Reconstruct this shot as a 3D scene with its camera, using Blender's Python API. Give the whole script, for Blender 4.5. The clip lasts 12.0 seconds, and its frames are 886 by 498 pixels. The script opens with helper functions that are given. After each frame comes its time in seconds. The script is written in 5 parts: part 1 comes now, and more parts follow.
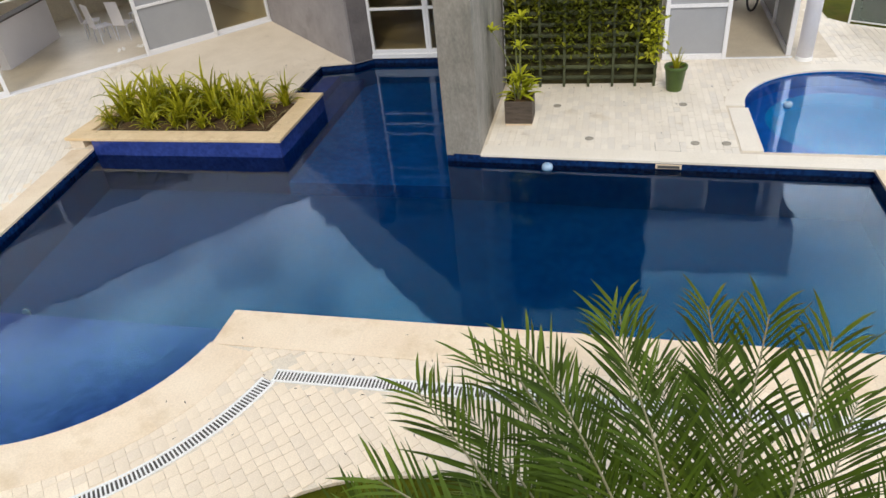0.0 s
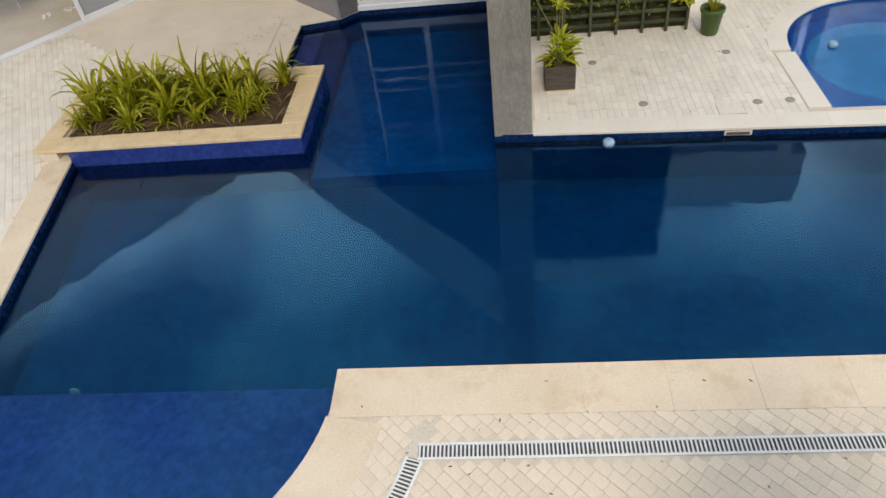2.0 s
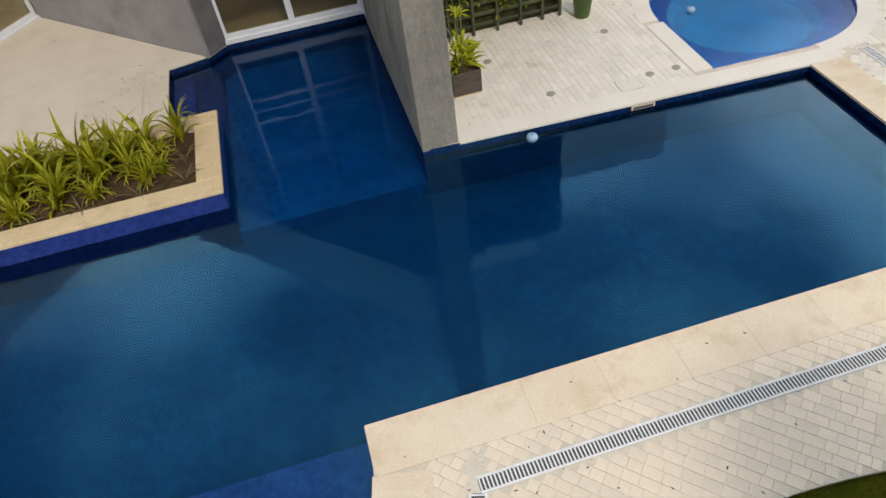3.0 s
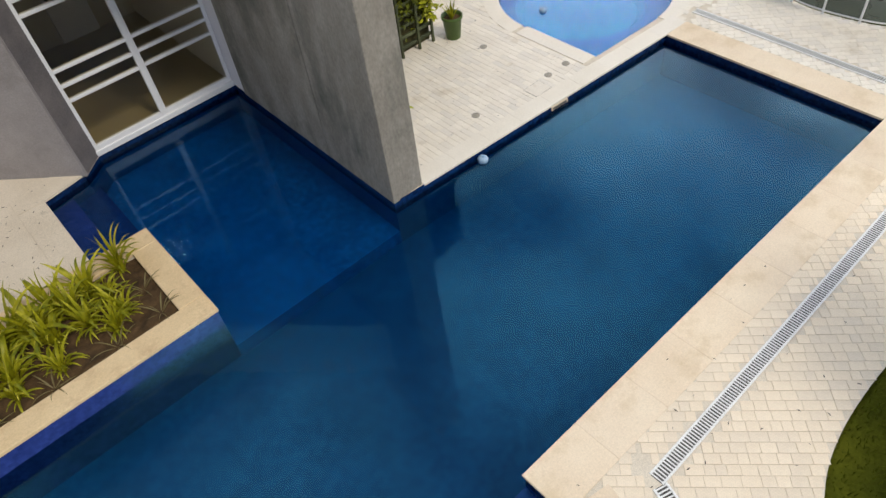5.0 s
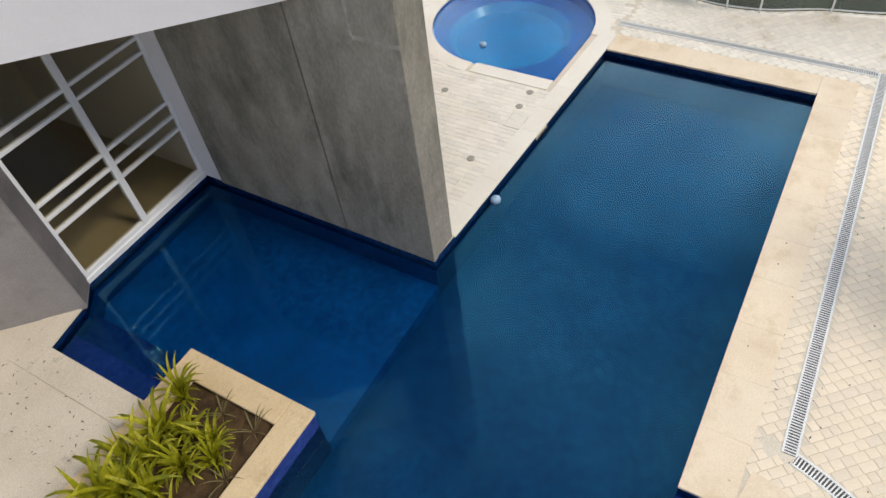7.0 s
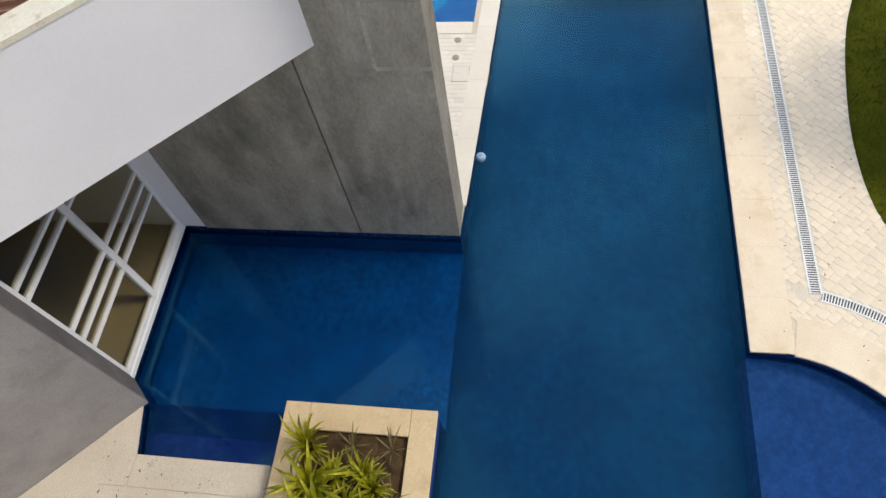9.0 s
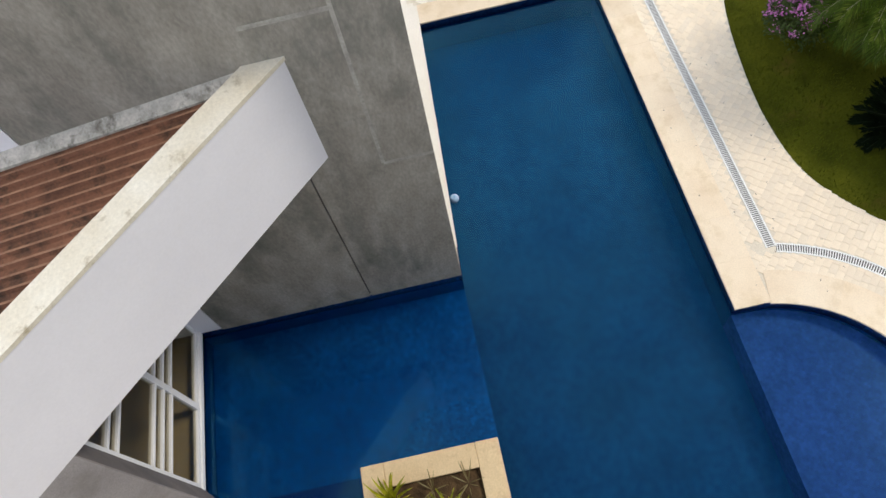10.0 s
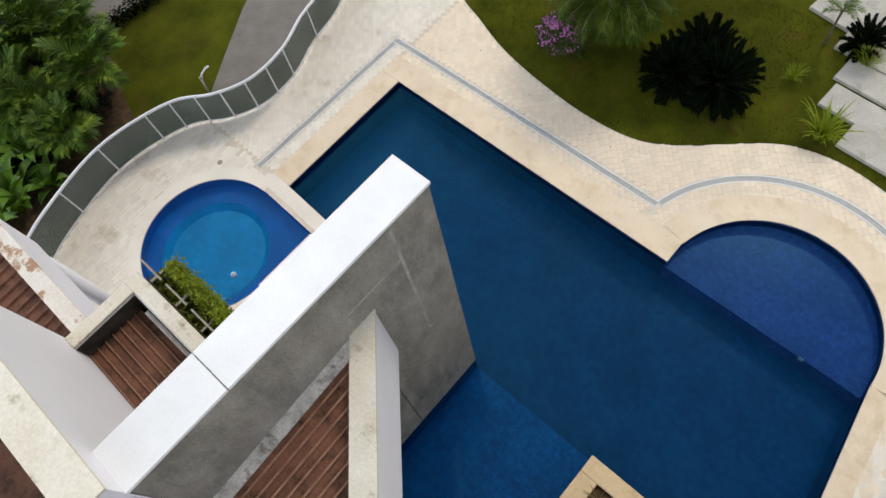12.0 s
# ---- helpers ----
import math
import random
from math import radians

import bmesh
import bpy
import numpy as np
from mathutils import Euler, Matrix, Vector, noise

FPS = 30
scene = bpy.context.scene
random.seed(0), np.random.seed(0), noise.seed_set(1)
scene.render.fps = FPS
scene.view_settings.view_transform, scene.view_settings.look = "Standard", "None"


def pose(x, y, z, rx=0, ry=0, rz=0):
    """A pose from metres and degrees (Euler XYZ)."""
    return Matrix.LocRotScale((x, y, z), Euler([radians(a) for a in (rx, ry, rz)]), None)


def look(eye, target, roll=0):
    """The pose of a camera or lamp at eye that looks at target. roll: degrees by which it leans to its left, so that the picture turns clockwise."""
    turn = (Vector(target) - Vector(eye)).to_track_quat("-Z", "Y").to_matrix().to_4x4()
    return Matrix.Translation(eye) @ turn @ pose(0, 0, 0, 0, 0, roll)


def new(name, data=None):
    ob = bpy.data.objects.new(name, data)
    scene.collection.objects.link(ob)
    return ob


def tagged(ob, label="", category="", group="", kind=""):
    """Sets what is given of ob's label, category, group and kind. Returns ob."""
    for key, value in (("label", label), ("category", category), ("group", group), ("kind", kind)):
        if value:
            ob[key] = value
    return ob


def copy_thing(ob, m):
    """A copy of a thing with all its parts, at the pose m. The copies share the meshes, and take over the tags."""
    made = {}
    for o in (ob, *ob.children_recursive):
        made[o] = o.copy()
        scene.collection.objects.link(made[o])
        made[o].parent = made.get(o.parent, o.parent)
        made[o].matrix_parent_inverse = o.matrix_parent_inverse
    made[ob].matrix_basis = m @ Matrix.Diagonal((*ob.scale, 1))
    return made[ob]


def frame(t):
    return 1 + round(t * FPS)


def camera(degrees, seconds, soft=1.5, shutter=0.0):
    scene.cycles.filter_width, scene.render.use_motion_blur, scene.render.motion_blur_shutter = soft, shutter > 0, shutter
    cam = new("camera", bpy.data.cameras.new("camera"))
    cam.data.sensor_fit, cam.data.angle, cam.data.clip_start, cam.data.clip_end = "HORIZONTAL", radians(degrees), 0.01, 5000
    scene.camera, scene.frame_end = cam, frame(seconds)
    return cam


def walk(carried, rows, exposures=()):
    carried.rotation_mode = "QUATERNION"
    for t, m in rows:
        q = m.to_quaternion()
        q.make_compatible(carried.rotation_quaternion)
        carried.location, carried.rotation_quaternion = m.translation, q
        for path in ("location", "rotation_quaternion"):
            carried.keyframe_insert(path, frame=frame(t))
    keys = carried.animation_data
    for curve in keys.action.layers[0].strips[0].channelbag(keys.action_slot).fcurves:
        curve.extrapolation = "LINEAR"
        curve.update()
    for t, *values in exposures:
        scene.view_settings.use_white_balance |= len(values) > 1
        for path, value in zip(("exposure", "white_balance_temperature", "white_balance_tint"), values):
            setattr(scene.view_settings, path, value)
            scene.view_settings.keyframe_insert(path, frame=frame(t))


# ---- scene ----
cam = camera(65.67, 12.0)
PATH = [
    (0, (2.662, -10.512, 5.302), (1.328, -5.716, 1.953), -6.27),
    (0.5, (2.252, -9.971, 5.526), (0.898, -5.361, 1.933), -6.94),
    (1, (1.644, -9.614, 5.766), (0.365, -5.154, 1.962), -7.27),
    (1.5, (0.953, -9.387, 6.056), (-0.213, -5.055, 2.071), -7.54),
    (2, (0.208, -9.135, 6.228), (-0.401, -4.805, 2.119), -8.03),
    (2.5, (-0.552, -8.902, 6.459), (-0.422, -4.637, 2.240), -8.37),
    (3, (-1.347, -8.618, 6.691), (-0.665, -4.491, 2.390), -8.72),
    (3.2, (-1.684, -8.454, 6.717), (-0.789, -4.377, 2.408), -8.44),
    (4.8, (-3.983, -7.075, 7.318), (-1.686, -3.685, 2.933), -8.58),
    (5, (-4.175, -6.801, 7.414), (-1.773, -3.528, 2.996), -8.20),
    (5.5, (-4.668, -6.222, 7.546), (-1.964, -3.213, 3.115), -8.25),
    (6, (-5.093, -5.621, 7.676), (-2.212, -2.802, 3.231), -8.26),
    (6.5, (-5.455, -4.995, 7.926), (-2.411, -2.366, 3.474), -8.16),
    (7, (-5.737, -4.347, 8.339), (-2.505, -2.012, 3.856), -8.24),
    (8.8, (-6.020, -1.692, 9.810), (-3.055, -0.717, 4.685), -11.73),
    (9, (-5.964, -1.427, 9.934), (-3.021, -0.551, 4.780), -12.25),
    (9.5, (-5.803, -0.682, 10.654), (-2.929, -0.150, 5.414), -13.23),
    (10, (-5.708, 0.020, 11.501), (-2.819, 0.116, 6.243), -14.53),
    (10.5, (-5.301, 0.591, 12.264), (-2.525, 0.363, 6.949), -16.01),
    (11, (-4.710, 1.351, 13.028), (-2.120, 0.685, 7.657), -15.51),
    (11.5, (-4.160, 1.872, 13.926), (-1.758, 0.830, 8.527), -16.34),
    (12, (-3.504, 2.408, 14.597), (-1.345, 0.950, 9.192), -15.58),
]
walk(cam, [(t, look(eye, target, roll)) for t, eye, target, roll in PATH],
     exposures=[(0.0, 0.05), (1.0, -0.12), (2.5, -0.18), (5.0, -0.07), (7.0, -0.01), (9.5, 0.08), (11.0, 0.0), (12.0, -0.23)])

# ---- world and light ----
world = bpy.data.worlds.new("sky")
scene.world = world
world.use_nodes = True
wn, wl = world.node_tree.nodes, world.node_tree.links
bg = wn["Background"]
sky = wn.new("ShaderNodeTexSky")
sky.sky_type = "NISHITA"
sky.sun_disc = False
sky.sun_elevation, sky.sun_rotation = radians(47), radians(172)
coord = wn.new("ShaderNodeTexCoord")
squash = wn.new("ShaderNodeMapping")
squash.inputs["Scale"].default_value = (1.0, 1.0, 1.7)
squash.inputs["Location"].default_value = (-17.1, 5.6, 7.1)
cloud = wn.new("ShaderNodeTexNoise")
cloud.inputs["Scale"].default_value, cloud.inputs["Detail"].default_value, cloud.inputs["Roughness"].default_value = 3.0, 7.0, 0.55
cloud.inputs["Distortion"].default_value = 0.3
cover = wn.new("ShaderNodeValToRGB")
cover.color_ramp.elements.new(0.5)
for stop, (at, v) in zip(cover.color_ramp.elements, ((0.36, 0.16), (0.48, 0.48), (0.62, 1.0))):
    stop.position, stop.color = at, (v, v, v, 1)
split = wn.new("ShaderNodeSeparateXYZ")
haze = wn.new("ShaderNodeMapRange")
haze.interpolation_type = "SMOOTHSTEP"
haze.inputs["From Min"].default_value, haze.inputs["From Max"].default_value = 0.42, 0.90
haze.inputs["To Min"].default_value, haze.inputs["To Max"].default_value = 71.0, 17.0
side = wn.new("ShaderNodeVectorMath")
side.operation = "DOT_PRODUCT"
side.inputs[1].default_value = (0.45, 0.9, 0.0)
bank = wn.new("ShaderNodeMapRange")
bank.interpolation_type = "SMOOTHSTEP"
bank.inputs["From Min"].default_value, bank.inputs["From Max"].default_value = -0.45, 0.45
bank.inputs["To Min"].default_value, bank.inputs["To Max"].default_value = 0.20, 1.0
level = wn.new("ShaderNodeMath")
level.operation = "MULTIPLY"
glow = wn.new("ShaderNodeVectorMath")
glow.operation = "SCALE"
tone = wn.new("ShaderNodeValToRGB")
for stop, (at, c) in zip(tone.color_ramp.elements, ((0.42, (0.97, 0.99, 1.06)), (0.85, (0.80, 0.92, 1.06)))):
    stop.position, stop.color = at, (*c, 1)
mixer = wn.new("ShaderNodeMix")
mixer.data_type = "RGBA"
wl.new(coord.outputs["Generated"], squash.inputs[0])
wl.new(coord.outputs["Generated"], split.inputs[0])
wl.new(split.outputs["Z"], haze.inputs["Value"])
wl.new(coord.outputs["Generated"], side.inputs[0])
wl.new(side.outputs["Value"], bank.inputs["Value"])
wl.new(haze.outputs[0], level.inputs[0])
wl.new(bank.outputs[0], level.inputs[1])
wl.new(level.outputs[0], glow.inputs["Scale"])
wl.new(split.outputs["Z"], tone.inputs[0])
wl.new(tone.outputs[0], glow.inputs[0])
wl.new(squash.outputs[0], cloud.inputs["Vector"])
wl.new(cloud.outputs[0], cover.inputs[0])
wl.new(cover.outputs[0], mixer.inputs["Factor"])
wl.new(sky.outputs[0], mixer.inputs["A"])
wl.new(glow.outputs[0], mixer.inputs["B"])
wl.new(mixer.outputs["Result"], bg.inputs[0])
bg.inputs[1].default_value = 0.065
sun = new("sun", bpy.data.lights.new("sun", "SUN"))
sun.data.energy, sun.data.angle, sun.data.color = 1.92, radians(14), (1.0, 0.93, 0.82)
sun.matrix_world = look((0, 0, 30), (-2.7, 18.9, 9.5))


# ---- materials ----
def shader(name):
    m = bpy.data.materials.new(name)
    m.use_nodes = True
    return m, m.node_tree.nodes, m.node_tree.links, m.node_tree.nodes["Principled BSDF"]


def ramp(nodes, stops):
    r = nodes.new("ShaderNodeValToRGB")
    el = r.color_ramp.elements
    while len(el) < len(stops):
        el.new(0.5)
    for e, (p, c) in zip(el, stops):
        e.position, e.color = p, (*c, 1)
    return r


def noise_tex(nodes, links, scale, detail=5.0, rough=0.6, stretch=(1, 1, 1)):
    c = nodes.new("ShaderNodeTexCoord")
    mp = nodes.new("ShaderNodeMapping")
    mp.inputs["Scale"].default_value = stretch
    t = nodes.new("ShaderNodeTexNoise")
    t.inputs["Scale"].default_value, t.inputs["Detail"].default_value, t.inputs["Roughness"].default_value = scale, detail, rough
    links.new(c.outputs["Object"], mp.inputs[0])
    links.new(mp.outputs[0], t.inputs["Vector"])
    return t


def mixrgb(nodes, links, a, b, fac, mode="MIX"):
    m = nodes.new("ShaderNodeMix")
    m.data_type, m.blend_type = "RGBA", mode
    for key, v in (("A", a), ("B", b), ("Factor", fac)):
        if isinstance(v, (int, float)):
            m.inputs[key].default_value = v
        elif isinstance(v, tuple):
            m.inputs[key].default_value = (*v, 1)
        else:
            links.new(v, m.inputs[key])
    return m.outputs["Result"]


def surface(name, light, dark, scale=3.0, fine=60.0, rough=0.75, bump=0.15, metal=0.0, stain=None, stain_scale=0.8, stain_at=(0.55, 0.7), stretch=(1, 1, 1), island=0.0, objvar=0.0, depth=0.004, grain=1.0, spec=0.4):
    """Two scales of noise between two colours, optional stains, relief, and a spread of tone piece by piece."""
    m, n, l, b = shader(name)
    big = noise_tex(n, l, scale, 6, 0.6, stretch)
    small = noise_tex(n, l, fine, 3, 0.6, stretch)
    r1 = ramp(n, [(0.32, dark), (0.68, light)])
    l.new(big.outputs[0], r1.inputs[0])
    g0, g1 = 1 - 0.18 * grain, 1 + 0.1 * grain
    r2 = ramp(n, [(0.3, (g0, g0, g0)), (0.7, (g1, g1, g1))])
    l.new(small.outputs[0], r2.inputs[0])
    col = mixrgb(n, l, r1.outputs[0], r2.outputs[0], 1.0, "MULTIPLY")
    if stain:
        st = noise_tex(n, l, stain_scale, 8, 0.7, stretch)
        rs = ramp(n, [(stain_at[0], (0, 0, 0)), (stain_at[1], (1, 1, 1))])
        l.new(st.outputs[0], rs.inputs[0])
        col = mixrgb(n, l, col, stain, rs.outputs[0])
    for amount, kind, out in ((island, "ShaderNodeNewGeometry", "Random Per Island"), (objvar, "ShaderNodeObjectInfo", "Random")):
        if amount:
            g = n.new(kind)
            rr = ramp(n, [(0.0, (1 - amount, 1 - amount, 1 - amount * 0.9)), (0.5, (1, 0.99, 0.97)), (1.0, (1 + amount * 0.6, 1 + amount * 0.55, 1 + amount * 0.4))])
            l.new(g.outputs[out], rr.inputs[0])
            col = mixrgb(n, l, col, rr.outputs[0], 1.0, "MULTIPLY")
    l.new(col, b.inputs["Base Color"])
    b.inputs["Roughness"].default_value, b.inputs["Metallic"].default_value = rough, metal
    b.inputs["Specular IOR Level"].default_value = spec
    bp = n.new("ShaderNodeBump")
    bp.inputs["Strength"].default_value, bp.inputs["Distance"].default_value = bump, depth
    l.new(small.outputs[0], bp.inputs["Height"])
    l.new(bp.outputs[0], b.inputs["Normal"])
    return m


def leafy(name, a, b_, tip=None, rough=0.45, scale=9.0, objvar=0.25, spec=0.3):
    """Leaves: two greens by noise and by leaf, a little light through them."""
    m, n, l, b = shader(name)
    t = noise_tex(n, l, scale, 4, 0.6)
    r = ramp(n, [(0.3, a), (0.55, b_)] + ([(0.75, tip)] if tip else []))
    l.new(t.outputs[0], r.inputs[0])
    g = n.new("ShaderNodeNewGeometry")
    rr = ramp(n, [(0.0, (1 - objvar, 1 - objvar, 1 - objvar)), (1.0, (1 + objvar, 1 + objvar, 1 + objvar))])
    l.new(g.outputs["Random Per Island"], rr.inputs[0])
    col = mixrgb(n, l, r.outputs[0], rr.outputs[0], 1.0, "MULTIPLY")
    l.new(col, b.inputs["Base Color"])
    b.inputs["Roughness"].default_value = rough
    b.inputs["Specular IOR Level"].default_value = spec
    tr = n.new("ShaderNodeBsdfTranslucent")
    l.new(col, tr.inputs[0])
    mx = n.new("ShaderNodeMixShader")
    mx.inputs[0].default_value = 0.25
    l.new(b.outputs[0], mx.inputs[1])
    l.new(tr.outputs[0], mx.inputs[2])
    l.new(mx.outputs[0], n["Material Output"].inputs[0])
    return m


def mosaic(name, tones, size=0.05, rough=0.25, grout=(0.03, 0.05, 0.09)):
    """Small square glass tiles, each with its own tone, between thin joints."""
    m, n, l, b = shader(name)
    c = n.new("ShaderNodeTexCoord")
    mp = n.new("ShaderNodeMapping")
    mp.inputs["Location"].default_value = (0.313, 0.217, 0.171)
    v = n.new("ShaderNodeTexVoronoi")
    v.distance = "CHEBYCHEV"
    v.inputs["Scale"].default_value, v.inputs["Randomness"].default_value = 1 / size, 0.0
    l.new(c.outputs["Object"], mp.inputs[0])
    l.new(mp.outputs[0], v.inputs["Vector"])
    sep = n.new("ShaderNodeSeparateColor")
    l.new(v.outputs["Color"], sep.inputs[0])
    r = ramp(n, [(i / max(1, len(tones) - 1), t) for i, t in enumerate(tones)])
    l.new(sep.outputs[0], r.inputs[0])
    big = noise_tex(n, l, 1.3, 5, 0.6)
    rb = ramp(n, [(0.35, (0.80, 0.84, 0.86)), (0.65, (1.12, 1.10, 1.06))])
    mott = noise_tex(n, l, 8.0, 3, 0.6)
    rm = ramp(n, [(0.35, (0.82, 0.83, 0.86)), (0.65, (1.15, 1.14, 1.1))])
    l.new(mott.outputs[0], rm.inputs[0])
    l.new(big.outputs[0], rb.inputs[0])
    col = mixrgb(n, l, r.outputs[0], rb.outputs[0], 1.0, "MULTIPLY")
    col = mixrgb(n, l, col, rm.outputs[0], 1.0, "MULTIPLY")
    l.new(col, b.inputs["Base Color"])
    b.inputs["Roughness"].default_value = rough
    return m


def clear(name, tint, rough=0.0, ior=1.45, gloss=(1.0, 1.0, 1.0), ripple=0.0):
    """Glass or still water: what lies behind, tinted, under a Fresnel gloss."""
    m, n, l, b = shader(name)
    n.remove(b)
    tr = n.new("ShaderNodeBsdfTransparent")
    tr.inputs[0].default_value = (*tint, 1)
    gl = n.new("ShaderNodeBsdfGlossy")
    gl.inputs["Roughness"].default_value = rough
    gl.inputs["Color"].default_value = (*gloss, 1)
    if ripple:
        fr = n.new("ShaderNodeFresnel")
        fr.inputs["IOR"].default_value = ior
        share = fr.outputs[0]
    else:
        fr = n.new("ShaderNodeLayerWeight")
        fr.inputs["Blend"].default_value = 0.5
        steep = n.new("ShaderNodeMath")
        steep.operation = "POWER"
        steep.inputs[1].default_value = 5.0
        l.new(fr.outputs["Facing"], steep.inputs[0])
        even = n.new("ShaderNodeMath")
        even.operation = "MULTIPLY_ADD"
        even.inputs[1].default_value, even.inputs[2].default_value = 0.9, ((ior - 1) / (ior + 1)) ** 2
        l.new(steep.outputs[0], even.inputs[0])
        share = even.outputs[0]
    mx = n.new("ShaderNodeMixShader")
    if ripple:
        a = noise_tex(n, l, 2.6, 1, 0.5)
        f = noise_tex(n, l, 17.0, 0, 0.5)
        add = n.new("ShaderNodeMath")
        add.operation = "MULTIPLY_ADD"
        add.inputs[1].default_value = 0.13
        l.new(f.outputs[0], add.inputs[0])
        l.new(a.outputs[0], add.inputs[2])
        bp = n.new("ShaderNodeBump")
        bp.inputs["Strength"].default_value, bp.inputs["Distance"].default_value = ripple, 0.02
        l.new(add.outputs[0], bp.inputs["Height"])
        l.new(bp.outputs[0], gl.inputs["Normal"])
        l.new(bp.outputs[0], fr.inputs["Normal"])
        # Reflected light gets a painted tint: teal from above, paler at a slant.
        slope = n.new("ShaderNodeMapRange")
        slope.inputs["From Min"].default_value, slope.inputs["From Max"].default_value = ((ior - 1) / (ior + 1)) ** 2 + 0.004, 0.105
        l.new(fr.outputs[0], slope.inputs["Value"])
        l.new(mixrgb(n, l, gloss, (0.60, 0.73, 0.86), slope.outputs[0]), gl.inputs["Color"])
    l.new(share, mx.inputs[0])
    l.new(tr.outputs[0], mx.inputs[1])
    l.new(gl.outputs[0], mx.inputs[2])
    l.new(mx.outputs[0], n["Material Output"].inputs[0])
    return m


COPING = surface("cream_stone", (0.84, 0.705, 0.53), (0.76, 0.61, 0.44), 1.1, 45, 0.7, 0.12, grain=0.5, stain=(0.61, 0.46, 0.275), stain_scale=1.5, stain_at=(0.50, 0.76), objvar=0.025)
RIM_STONE = surface("ochre_stone", (0.80, 0.62, 0.38), (0.70, 0.52, 0.30), 1.4, 45, 0.7, 0.12, grain=0.6, stain=(0.50, 0.34, 0.19), stain_scale=2.2, stain_at=(0.54, 0.76), objvar=0.04)
PAVER = surface("cream_paver", (0.86, 0.745, 0.59), (0.77, 0.65, 0.50), 1.3, 55, 0.75, 0.25, grain=0.6, stain=(0.60, 0.50, 0.36), stain_scale=1.0, stain_at=(0.6, 0.8), island=0.06, objvar=0.06)
PAVER_PALE = surface("pale_paver", (0.86, 0.795, 0.695), (0.79, 0.72, 0.615), 1.3, 55, 0.75, 0.25, grain=0.6, stain=(0.50, 0.40, 0.26), stain_scale=0.9, stain_at=(0.56, 0.78), island=0.075)
JOINT = surface("sandy_joint", (0.76, 0.67, 0.54), (0.64, 0.55, 0.43), 3, 80, 0.9, 0.3)
PLAIN_STONE = surface("plain_paving", (0.80, 0.705, 0.57), (0.71, 0.615, 0.485), 1.4, 50, 0.75, 0.2, stain=(0.46, 0.39, 0.30), stain_scale=1.6, stain_at=(0.62, 0.75))
CONCRETE = surface("bare_concrete", (0.365, 0.337, 0.292), (0.238, 0.218, 0.186), 2.0, 26, 0.9, 0.4, stain=(0.135, 0.135, 0.115), stain_scale=1.1, stain_at=(0.48, 0.70), stretch=(1, 1, 0.5), grain=0.95, spec=0.2)
CONCRETE_LIGHT = surface("light_mortar", (0.60, 0.56, 0.50), (0.36, 0.34, 0.30), 5, 30, 0.9, 0.4, stain=(0.16, 0.145, 0.12), stain_scale=4.0, stain_at=(0.52, 0.66))
LILAC = surface("grey_render", (0.36, 0.335, 0.335), (0.27, 0.25, 0.25), 1.1, 60, 0.85, 0.2, stain=(0.19, 0.175, 0.165), stain_scale=1.2, stain_at=(0.54, 0.8))
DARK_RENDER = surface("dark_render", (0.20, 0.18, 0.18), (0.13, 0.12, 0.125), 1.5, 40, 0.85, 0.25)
WHITE = surface("white_paint", (0.845, 0.83, 0.87), (0.80, 0.785, 0.825), 0.7, 25, 0.65, 0.0, grain=0.12)
CAP = surface("white_cap", (0.88, 0.88, 0.88), (0.80, 0.80, 0.79), 1.2, 45, 0.7, 0.03, grain=0.25)
WORN_CAP = surface("worn_cream_cap", (0.80, 0.755, 0.65), (0.68, 0.61, 0.48), 1.6, 25, 0.85, 0.15, stain=(0.32, 0.25, 0.14), stain_scale=2.6, stain_at=(0.57, 0.72), grain=0.6)
FLAKING = surface("flaking_cap", (0.80, 0.76, 0.70), (0.70, 0.62, 0.52), 1.6, 25, 0.85, 0.25, stain=(0.40, 0.24, 0.14), stain_scale=2.4, stain_at=(0.52, 0.60), grain=0.6)
# Black for mould inside the low parapet and for the main block's recess shade.
MOULD_SHADE = surface("mould_shade_render", (0.085, 0.072, 0.055), (0.012, 0.010, 0.008), 3.0, 30, 0.9, 0.3, stain=(0.34, 0.32, 0.27), stain_scale=5, stain_at=(0.62, 0.72))
ROOF = surface("brown_roof_sheet", (0.225, 0.098, 0.055), (0.12, 0.050, 0.028), 2.2, 30, 0.85, 0.4, stain=(0.04, 0.022, 0.012), stain_scale=3.5, stain_at=(0.50, 0.68))
MORTAR_BAND = surface("patched_mortar", (0.42, 0.395, 0.35), (0.28, 0.26, 0.23), 5, 26, 0.9, 0.3)
ROOF_EDGE = surface("roof_sheet_edge", (0.33, 0.18, 0.11), (0.20, 0.10, 0.06), 4, 40, 0.85, 0.3)
ALU = surface("white_aluminium", (0.80, 0.80, 0.82), (0.76, 0.76, 0.78), 2, 80, 0.4, 0.03)
GRATE = surface("white_plastic", (0.86, 0.85, 0.82), (0.78, 0.77, 0.74), 3, 60, 0.45, 0.05)
SLOT = surface("dark_slot", (0.12, 0.12, 0.12), (0.06, 0.06, 0.06), 4, 40, 0.8, 0.1)
# Shallow drain floor, coloured dark for the shade of a deep channel.
GULLY = surface("shade_toned_gully", (0.11, 0.10, 0.088), (0.065, 0.06, 0.054), 4, 40, 0.8, 0.1)
TILE_BENCH = mosaic("azure_mosaic", [(0.000, 0.185, 0.680), (0.000, 0.205, 0.740), (0.000, 0.195, 0.710), (0.000, 0.225, 0.790)])
